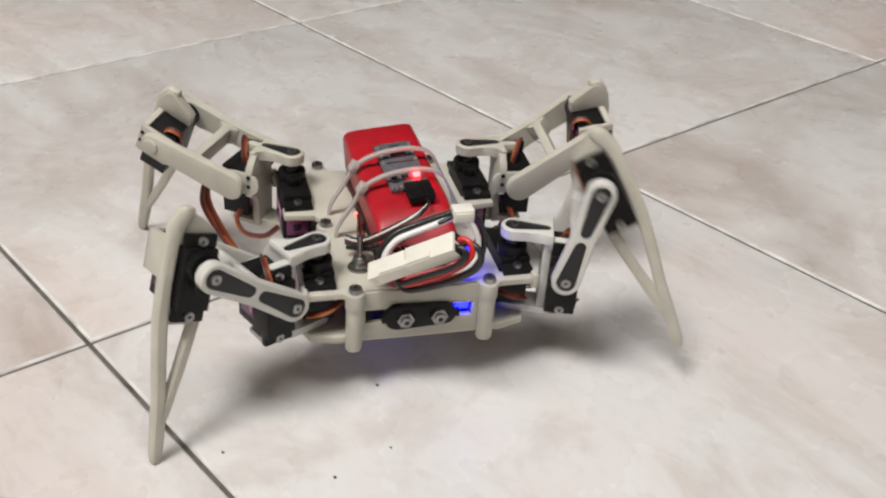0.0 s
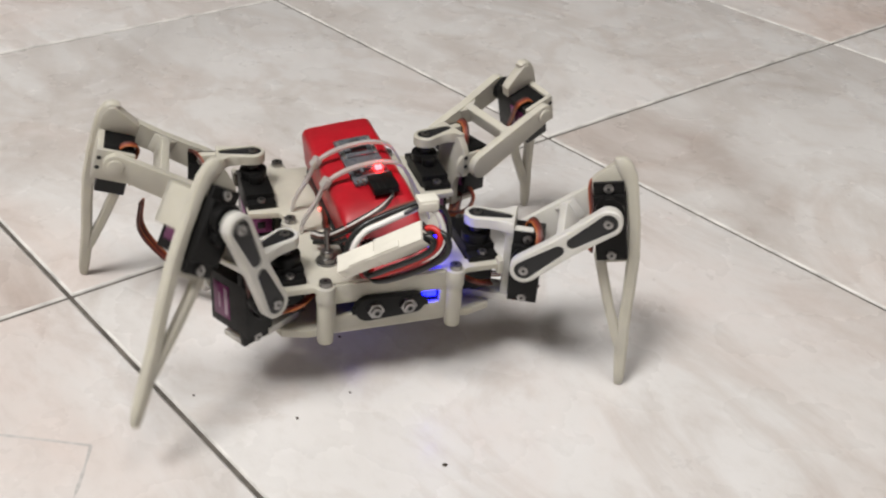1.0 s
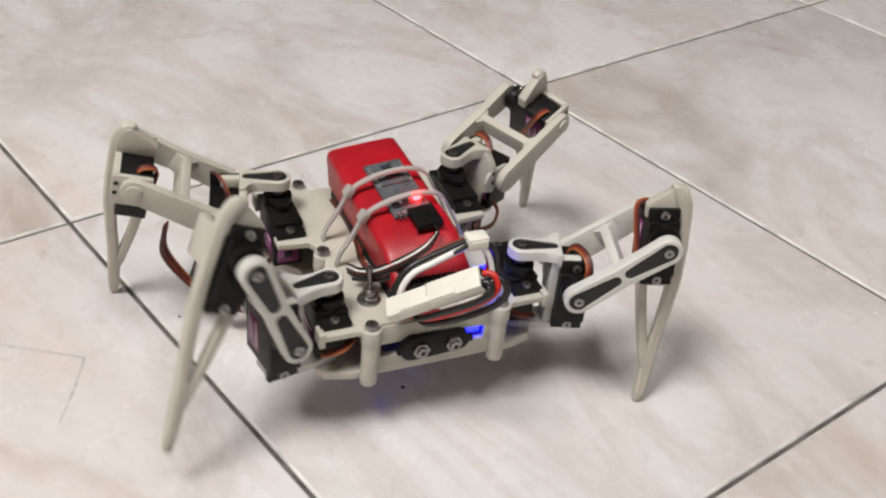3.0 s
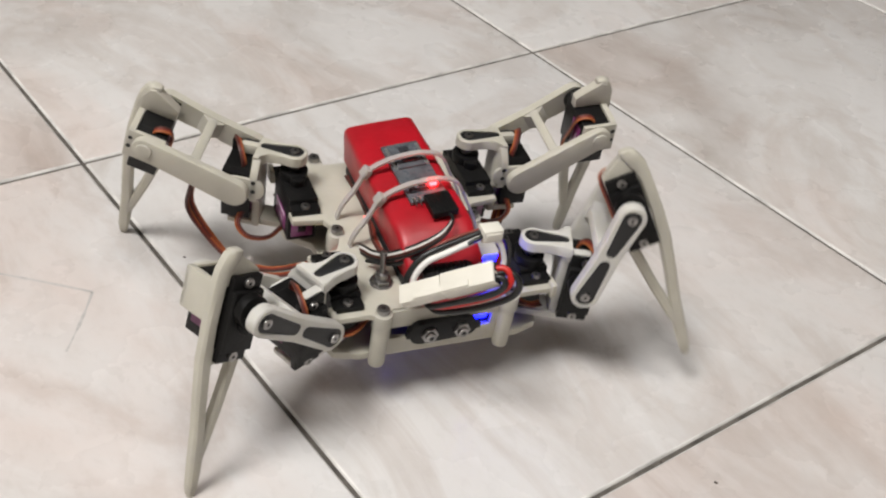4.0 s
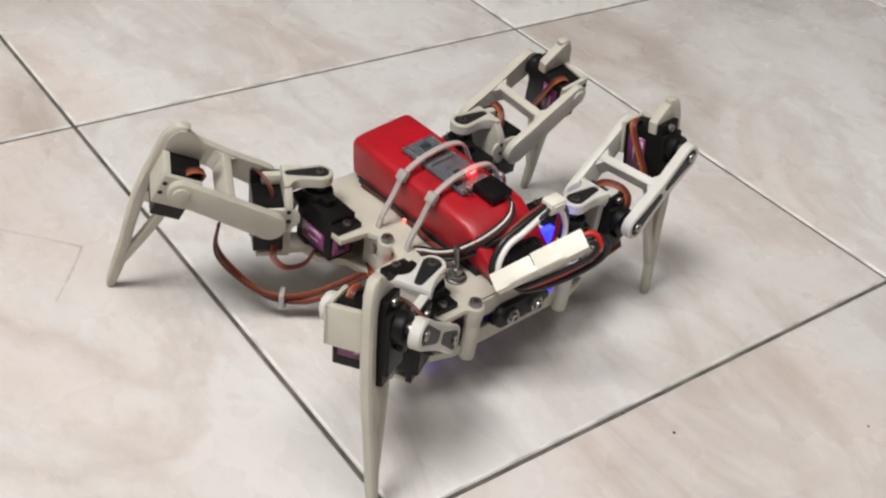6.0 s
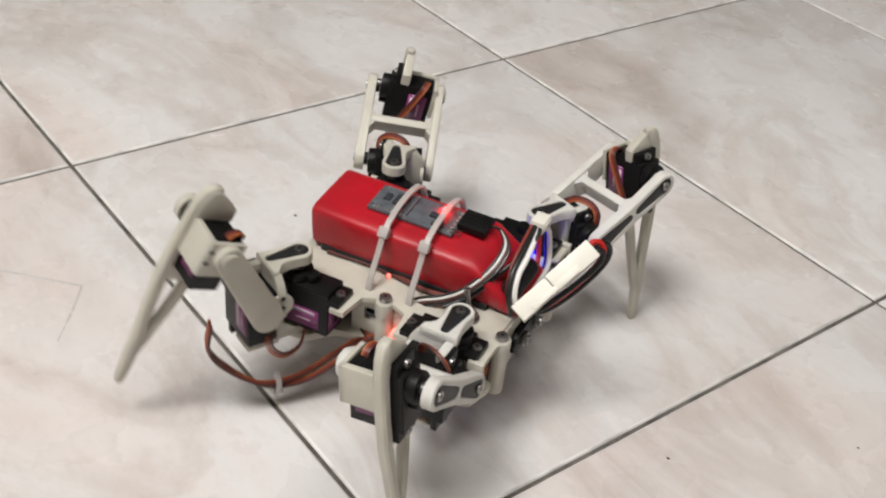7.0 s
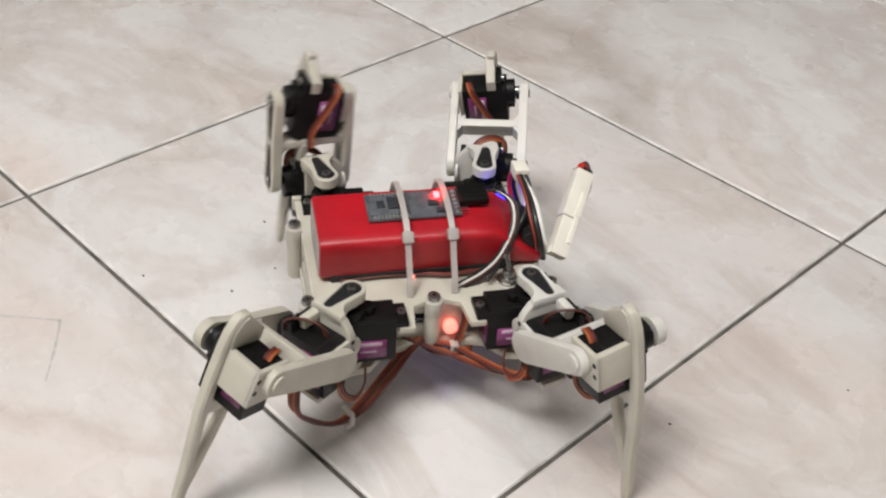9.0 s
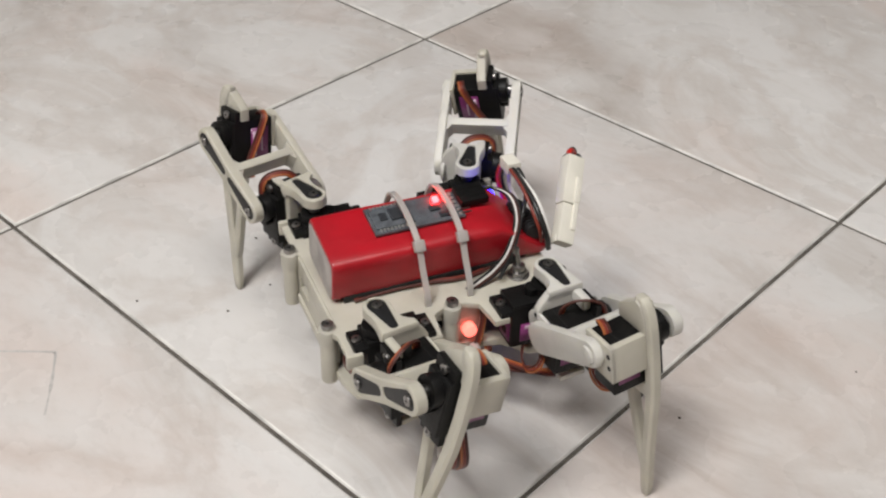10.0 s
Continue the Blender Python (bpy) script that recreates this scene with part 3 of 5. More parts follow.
def battery(robot):
    """The red pack, strapped askew on the upper plate, narrowing to its lead end."""
    bm = bmesh.new()
    lean = Matrix.Rotation(radians(-6.5), 4, "Y")
    up = Matrix.Translation((0, 0, -1.0)) @ lean
    stations = [(44.5, 0.93, 0.94), (44.1, 0.98, 0.985), (43.2, 1.0, 1.0), (20, 1.0, 1.0), (0, 1.0, 1.0), (-18, 1.0, 1.0), (-27, 0.99, 0.97), (-33, 0.97, 0.80), (-38, 0.96, 0.55), (-42, 0.95, 0.38), (-45.5, 0.93, 0.27), (-48, 0.9, 0.2), (-49, 0.86, 0.15)]
    rings = []
    for y, sx, sz in stations:
        ring = []
        for i in range(32):
            t = 2 * math.pi * i / 32
            c, s = math.cos(t), math.sin(t)
            x = 15.8 * sx * math.copysign(abs(c) ** 0.28, c)
            z = 10.2 * math.copysign(abs(s) ** 0.28, s)
            z = -10.2 + (z + 10.2) * sz
            wob = (0.4 if y > -30 else 0.9) * noise.noise((x * 0.16, y * 0.16, z * 0.16))
            p = lean @ Vector((x + wob, y, z + wob))
            ring.append(bm.verts.new((p.x + 0.6, p.y, p.z - 4.4)))
        rings.append(ring)
    for r0, r1 in zip(rings, rings[1:]):
        for i in range(32):
            bm.faces.new((r0[i], r0[(i + 1) % 32], r1[(i + 1) % 32], r1[i]))
    back = bm.faces.new(rings[0])
    back.material_index = 1
    bm.faces.new(rings[-1])
    pack = part("battery_pack", bm, [RED, END], robot, "red shrink-wrapped battery pack strapped on the body")
    # dark block put in for the shaded gap between pack and plate
    bm = bmesh.new()
    box(bm, (-14.5, -36, -17.2), (13, 40, -13.6), 0.8)
    part("dark_gap_fill", bm, DARK, pack, "dark block in place of the shaded gap under the battery")
    for mat, dx, name in ((W_BROWN, 0, "brown_lead"), (W_RED, 1.3, "red_lead")):
        bm = bmesh.new()
        tube(bm, [(-15.5 + dx, 36, -16.0), (-14.6 + dx, 20, -15.6), (-15.4 + dx, 4, -15.8), (-17.4 + dx, -8, -15.8), (-16.0 + dx, -18, -16.0), (-12 + dx, -26, -15.4)], 0.7)
        part(name, bm, mat, pack, "lead tucked under the battery")
    bm = bmesh.new()
    box(bm, (-16.6, 6.0, -16.4), (-15.2, 7.6, -15.2), 0.3)
    part("red_led", bm, LED_LOW, pack, "tiny red light under the battery")
    # radio board on top
    bm = bmesh.new()
    box(bm, (-5.6, -14.5, 7.2), (10.2, 23.6, 8.5), 0.15, 0, up)
    box(bm, (-3.4, 6.5, 8.5), (8.4, 22.5, 9.3), 0.15, 0, up)
    box(bm, (-0.5, 9.5, 9.3), (6.0, 15.0, 10.2), 0.2, 1, up)
    box(bm, (0.5, 16.4, 9.3), (4.5, 19.4, 10.0), 0.2, 1, up)
    box(bm, (0.6, -6.0, 8.5), (3.4, -1.6, 9.5), 0.2, 1, up)
    box(bm, (-3.8, -9.4, 8.5), (-1.2, -4.4, 9.6), 0.2, 1, up)
    for k in range(10):
        box(bm, (-4.8, 7.0 + 1.5 * k, 8.45), (-3.2, 7.8 + 1.5 * k, 9.0), 0, 2, up)
        box(bm, (8.2, 7.0 + 1.5 * k, 8.45), (9.8, 7.8 + 1.5 * k, 9.0), 0, 2, up)
    for k in range(6):
        box(bm, (-4.6 + 2.5 * k, -13.6, 8.45), (-3.2 + 2.5 * k, -12.2, 8.8), 0, 2, up)
    board = part("radio_board", bm, [BOARD, CHIP, SOLDER], robot, "blue-grey radio module board under clear film")
    bm = bmesh.new()
    box(bm, (5.2, -7.2, 8.5), (8.0, -4.8, 9.9), 0.4, 0, up)
    part("red_led", bm, LED_RED, board, "bright red indicator light")
    bm = bmesh.new()
    box(bm, (-0.6, -26.6, 8.2), (9.8, -14.4, 11.3), 0.4, 0, up)
    for k in range(3):
        box(bm, (1.85 + 2.45 * k, -26.3, 11.25), (2.1 + 2.45 * k, -14.8, 11.45), 0, 0, up)
    for k in range(2):
        box(bm, (-4.4 + 2.0 * k, -17.5, 8.6), (-3.8 + 2.0 * k, -13.0, 9.2), 0, 1, up)
    part("pin_socket", bm, [BLACK, STEEL], board, "black four-pin socket with leads plugged in")
    # two nylon ties over pack and board
    for y in (9.8, -8.3):
        bm = bmesh.new()
        line = smooth_line([(-27.5, y, -18), (-26, y, -11.5), (-21, y, -3), (-16.6, y, 5.2), (-9, y, 9.8), (0, y, 12.0), (8, y, 12.2), (15, y, 9.6), (20, y, 1), (25, y, -9), (28, y, -18)], 5)
        b = bmesh.new()
        rows = []
        for i, p in enumerate(line):
            d = (line[min(i + 1, len(line) - 1)] - line[max(i - 1, 0)]).normalized()
            up = d.cross(Vector((0, 1, 0)))
            rows.append([b.verts.new(p + Vector((0, sy * 1.2, 0)) + up * sz) for sy, sz in ((-1, -0.5), (1, -0.5), (1, 0.5), (-1, 0.5))])
        for r0, r1 in zip(rows, rows[1:]):
            for i in range(4):
                b.faces.new((r0[i], r0[(i + 1) % 4], r1[(i + 1) % 4], r1[i]))
        merge(bm, b)
        tie = part("cable_tie", bm, TIE, robot, "translucent white nylon cable tie over the battery")
        bm = bmesh.new()
        turn = Matrix.Translation((-16.8, y, 5.0)) @ Matrix.Rotation(radians(-58), 4, "Y")
        box(bm, (-2.3, -2.3, -1.2), (2.3, 2.3, 1.9), 0.8, 0, turn)
        part("tie_head", bm, TIE, tie)


def front_wiring(robot):
    """Plugs and leads in front of the pack."""
    p0, p1 = Vector((-20.8, -51.3, -7.3)), Vector((6.6, -68.7, 14.9))
    d = (p1 - p0).normalized()
    side = d.cross(Vector((0, -0.45, 0.9))).normalized()
    up = side.cross(d)
    m = Matrix((( d.x, side.x, up.x, p0.x), (d.y, side.y, up.y, p0.y), (d.z, side.z, up.z, p0.z), (0, 0, 0, 1)))
    bm = bmesh.new()
    box(bm, (0, -3.7, -3.0), (17, 3.7, 3.0), 0.4, 0, m)
    box(bm, (13, -3.4, -3.6), (24, 3.4, -1.8), 0.4, 0, m)
    box(bm, (6, 1.2, 2.8), (20, 3.4, 3.8), 0.4, 0, m)
    box(bm, (0.0, -4.0, -1.0), (3.0, 4.0, 1.0), 0.3, 0, m)
    part("plug_half", bm, PLUG, robot, "ivory nylon battery plug")
    bm = bmesh.new()
    box(bm, (17.3, -4.0, -3.3), (38.6, 4.0, 3.3), 0.4, 0, m)
    box(bm, (18, 0.8, 3.1), (29, 3.6, 4.2), 0.4, 0, m)
    box(bm, (38.4, -3.9, -2.2), (38.9, -0.7, 2.2), 0, 1, m)
    box(bm, (38.4, 0.7, -2.2), (38.9, 3.9, 2.2), 0, 1, m)
    part("plug_half", bm, [PLUG, DARK], robot, "ivory nylon battery plug")

    def along(*spots):
        return [tuple(m @ Vector(p)) for p in spots]

    for name, points, r, mat in (
            ("red_lead", along((38, -1.9, 0), (41, -1.6, -0.8), (42.6, 0.6, -2.4), (41.2, 3.6, -4.4), (35, 5.6, -5.6), (22, 5.6, -6.6), (9, 3.4, -8)) + [(-9, -49, -12), (-2, -42, -13)], 1.25, W_BRIGHT),
            ("black_lead", along((38, 1.6, 0.4), (40.0, 2.0, -0.2), (40.8, 3.6, -1.6), (38.4, 5.4, -3.0), (32, 6.0, -4.0), (18, 5.0, -5.0), (7, 3, -7)) + [(-10, -48, -10), (-4, -41, -12)], 1.15, W_BLACK),
            ("black_lead", along((38, -0.4, -1.4), (42, -0.4, -2.2), (44.6, 2.4, -4.8), (42.6, 5.4, -7.8), (36, 7, -9.4), (22, 7, -10), (8, 4, -10.4)) + [(-9, -46, -13)], 1.3, W_BLACK),
            ("white_lead", [(-15, -49, -10), (-15.5, -47, -3), (-11, -46, 3.5), (-3, -46, 7), (8, -44.5, 10), (14, -43, 11.6)], 1.25, W_WHITE),
            ("black_lead", [(-17, -47.4, -11), (-17.6, -45.4, -3), (-12, -44, 4.6), (-3, -43.8, 8.6), (8, -43, 11.4), (14, -42, 12.6)], 1.2, W_BLACK),
            ("red_lead", [(-14, -45.4, -9), (-15, -43.6, -2), (-9, -42.2, 5.2), (-1, -42, 9.6), (9, -41.6, 12), (14, -41, 12.6)], 0.7, W_RED),
            ("black_lead", [(-25, -22, -13.5), (-17, -31, -9), (-9, -38, 0), (0, -44, 6.5), (8, -45.5, 11), (15, -43, 12.6)], 0.85, W_BLACK),
            ("red_lead", [(16, -42, 11), (20, -42, 8), (22, -42, 0), (18, -44, -9), (8, -46, -12)], 1.1, W_BRIGHT),
            ("black_lead", [(17, -43.5, 11.5), (22, -44, 7), (24, -44.5, -2), (20, -47, -11), (6, -48, -13)], 1.2, W_BLACK),
            ("white_lead", [(15, -44.6, 11.2), (19, -46, 6.5), (21, -47, -2), (16, -49, -9), (0, -49, -12)], 1.1, W_WHITE)):
        bm = bmesh.new()
        tube(bm, points, r, 0, 10)
        part(name, bm, mat, robot)
    # thin leads of the radio board, side by side
    for shift, r, mat, name in ((-1.5, 0.6, W_BLACK, "black_lead"), (-0.4, 0.55, W_BROWN, "brown_lead"), (0.6, 0.5, W_WHITE, "white_lead"), (1.6, 0.5, W_BLACK, "black_lead")):
        bm = bmesh.new()
        tube(bm, [(4.6 + shift, -25.5, 9.0), (4.6 + shift, -30.5, 9.4), (-2 + shift * 0.5, -36.5, 7.6), (-11, -35.5, 1.5), (-18.6, -28.5, -7), (-22, -21, -12), (-23.5, -14, -15), (-23.5, -9, -18)], r, 0, 8, 1.0, shift)
        part(name, bm, mat, robot)
    bm = bmesh.new()
    box(bm, (10.4, -46.4, 9.4), (18.6, -40.4, 14.6), 0.6)
    box(bm, (11.4, -46.9, 10.6), (17.6, -46.2, 13.6), 0.2)
    part("balance_plug", bm, PLUG, robot, "small white balance plug")
    # ribbed black sleeve under the leads
    bm = bmesh.new()
    cyl(bm, (-43.5, -6.0), 3.7, -11.2, 9.6, "X", 16, 0.3)
    sleeve = part("cable_sleeve", bm, HORN, robot, "ribbed black cable sleeve")
    for k in range(10):
        bm = bmesh.new()
        cyl(bm, (-43.5, -6.0), 4.4, -10 + 1.9 * k, -8.9 + 1.9 * k, "X", 16, 0.2)
        part("rib", bm, HORN, sleeve)
    # leads gathered below the side wall
    for s in (-1, 1):
        part("cable", ribbon([(s * 26, 4, -42.6), (s * 33, 1, -41.4), (s * 37, -6, -40.6), (s * 35.5, -13, -41.2), (s * 30, -15, -42.4), (s * 25, -11, -43)], 0.6), RIBBON, robot, "orange, red and brown servo leads")
    part("cable", ribbon([(-28.2, -12, -20), (-31.2, -12.4, -24), (-32.0, -11.6, -31), (-33.6, -9, -38), (-35, -6, -41)], 0.55), RIBBON, robot, "orange, red and brown servo leads")
    for s, y in ((-1, 44), (1, 44), (-1, -44), (1, -44)):
        part("cable", ribbon([(s * 20, y * 0.7, -25), (s * 30, y * 0.95, -24.5), (s * 37, y * 1.06, -26), (s * 44, y * 1.0, -29)]), RIBBON, robot, "orange, red and brown servo leads")
    bm = bmesh.new()
    box(bm, (-37.0, -9.6, -40.4), (-32.6, -6.0, -36.6), 0.9)
    part("cable_tie", bm, TIE, robot, "white nylon cable tie")


SIDE = (31.0, -6.0, -38.5)      # where a leg's leads leave the body


def leg_cable(robot, corner):
    """The bundle that hangs from the body's side to a leg; it points along +X and swings about its root."""
    flip = CORNERS[corner]
    drop, reach = {"front_left": (0.4, 1.0), "front_right": (0.5, 1.0), "back_left": (2.6, 1.18), "back_right": (1.1, 1.0)}[corner]

    def strand(lift, side):
        line = [(-7, side, 1.5), (2, side, 0), (12, side + 1, -4.4 * drop + lift), (24, side, -7 * drop + lift * 0.6), (37, -side, -6.6 * drop + lift)]
        line += [(48, -side, -2.4 * drop), (55, -side * 1.5, 6), (54, -side, 19)] if corner == "back_left" else [(47, -side, 0), (53, -side, 7)]
        return [(x * reach, y, z) for x, y, z in line]

    ob = None
    for lift, side in ((0, 0), (2.6, 2.2)):
        for k, (mat, name) in enumerate(((W_ORANGE, "orange_lead"), (W_RED, "red_lead"), (W_BROWN, "brown_lead"))):
            bm = bmesh.new()
            tube(bm, strand(lift, side), 0.6, 0, 7, 1.0, (k - 1) * 1.1)
            if ob is None:
                ob = part("servo_cable", bm, mat, robot, "hanging bundle of orange, red and brown servo leads", flip)
            else:
                part(name, bm, mat, ob, "", flip)
    if flip[1] < 0:
        return ob
    low = -7.2 * drop + 7.2
    bm = bmesh.new()
    mid = 31.6 * reach
    box(bm, (mid - 1.2, -2.9, -9.3 + low), (mid + 1.2, 3.9, -2.6 + low), 0.8)
    box(bm, (mid - 2, -1.8, -11.2 + low), (mid + 2, 1.8, -8.4 + low), 0.8)
    part("cable_tie", bm, TIE, ob, "white nylon cable tie", flip)
    return ob


def crumb(x, y, r):
    """A speck of dirt that lies on the tiles."""
    b = bmesh.new()
    r *= 1000
    bmesh.ops.create_icosphere(b, subdivisions=2, radius=r)
    for v in b.verts:
        k = 0.75 + 0.5 * noise.noise(v.co * (1.4 / r) + Vector((x * 90, y * 70, 0)))
        v.co = (v.co.x * k * 1.25, v.co.y * k, max(0, v.co.z * k * 0.6 + r * 0.3))
    ob = new("crumb", finish("crumb", b, DIRT))
    ob.location = (x, y, 0.0)
    tagged(ob, "tiny dark crumb lying on the floor tiles", "crumb", "crumbs on the floor")


def scuff(points):
    """A faint pencil-like mark on a tile."""
    bm = bmesh.new()
    line = smooth_line([(x * 1000, y * 1000, 0.05) for x, y in points], 5)
    b = bmesh.new()
    rows = []
    for i, p in enumerate(line):
        d = (line[min(i + 1, len(line) - 1)] - line[max(i - 1, 0)]).normalized()
        s = Vector((-d.y, d.x, 0)) * (0.5 + 0.5 * noise.noise(p * 0.2))
        rows.append([b.verts.new(p + s * 1.1), b.verts.new(p - s * 1.1)])
    for i, (r0, r1) in enumerate(zip(rows, rows[1:])):
        if noise.noise((i * 0.9, line[0].x, 0)) > -0.6:
            b.faces.new((r0[0], r0[1], r1[1], r1[0]))
    merge(bm, b)
    ob = new("scuff_mark", finish("scuff_mark", bm, PENCIL))
    tagged(ob, "faint grey scuff mark on a floor tile", "mark", "scuffs on the floor", "structure")


def tiles(floor):
    """Square glazed tiles with soft edges, laid with a narrow joint."""
    joint = 1.7
    half = TILE_SIZE * 500 - joint / 2
    bm = bmesh.new()
    box(bm, (-half, -half, -6), (half, half, 0), 0)
    rim = [e for e in bm.edges if all(v.co.z > -1 for v in e.verts)]
    bmesh.ops.bevel(bm, geom=rim, offset=1.9, segments=4, affect="EDGES", profile=0.5)
    # bevelled faces get the pale rim with its painted highlight
    for f in bm.faces:
        f.material_index = int(0.02 < f.normal.z < 0.98)
    data = finish("tile", bm, [TILE, RIM])
    for i in range(-7, 9):
        for j in range(-8, 8):
            ob = new("tile", data)
            ob.parent = floor
            ob.location = ((i + 0.5) * TILE_SIZE, (j + 0.5) * TILE_SIZE, 0)


floor = room()
for spot in (LAMP_A, LAMP_B):
    ceiling_lamp(spot)
robot = tagged(new("quadruped_robot"), "white printed four-legged robot with red battery walking on the floor tiles", "robot")
body(robot)
battery(robot)
front_wiring(robot)
LEGS = {c: (coxa(robot, c), femur(robot, c), tibia(robot, c), leg_cable(robot, c)) for c in CORNERS}
for spot in ((0.62, -0.178, 0.0008), (0.601, -0.189, 0.0007), (0.396, -0.221, 0.0009), (0.395, -0.291, 0.0007), (0.431, -0.266, 0.0008), (0.486, -0.237, 0.0011), (0.66, -0.1, 0.0006), (0.43, -0.24, 0.0006)):
    crumb(*spot)
scuff([(0.362, -0.372), (0.38, -0.354), (0.399, -0.336)])
scuff([(0.399, -0.336), (0.414, -0.347), (0.43, -0.36)])
tiles(floor)


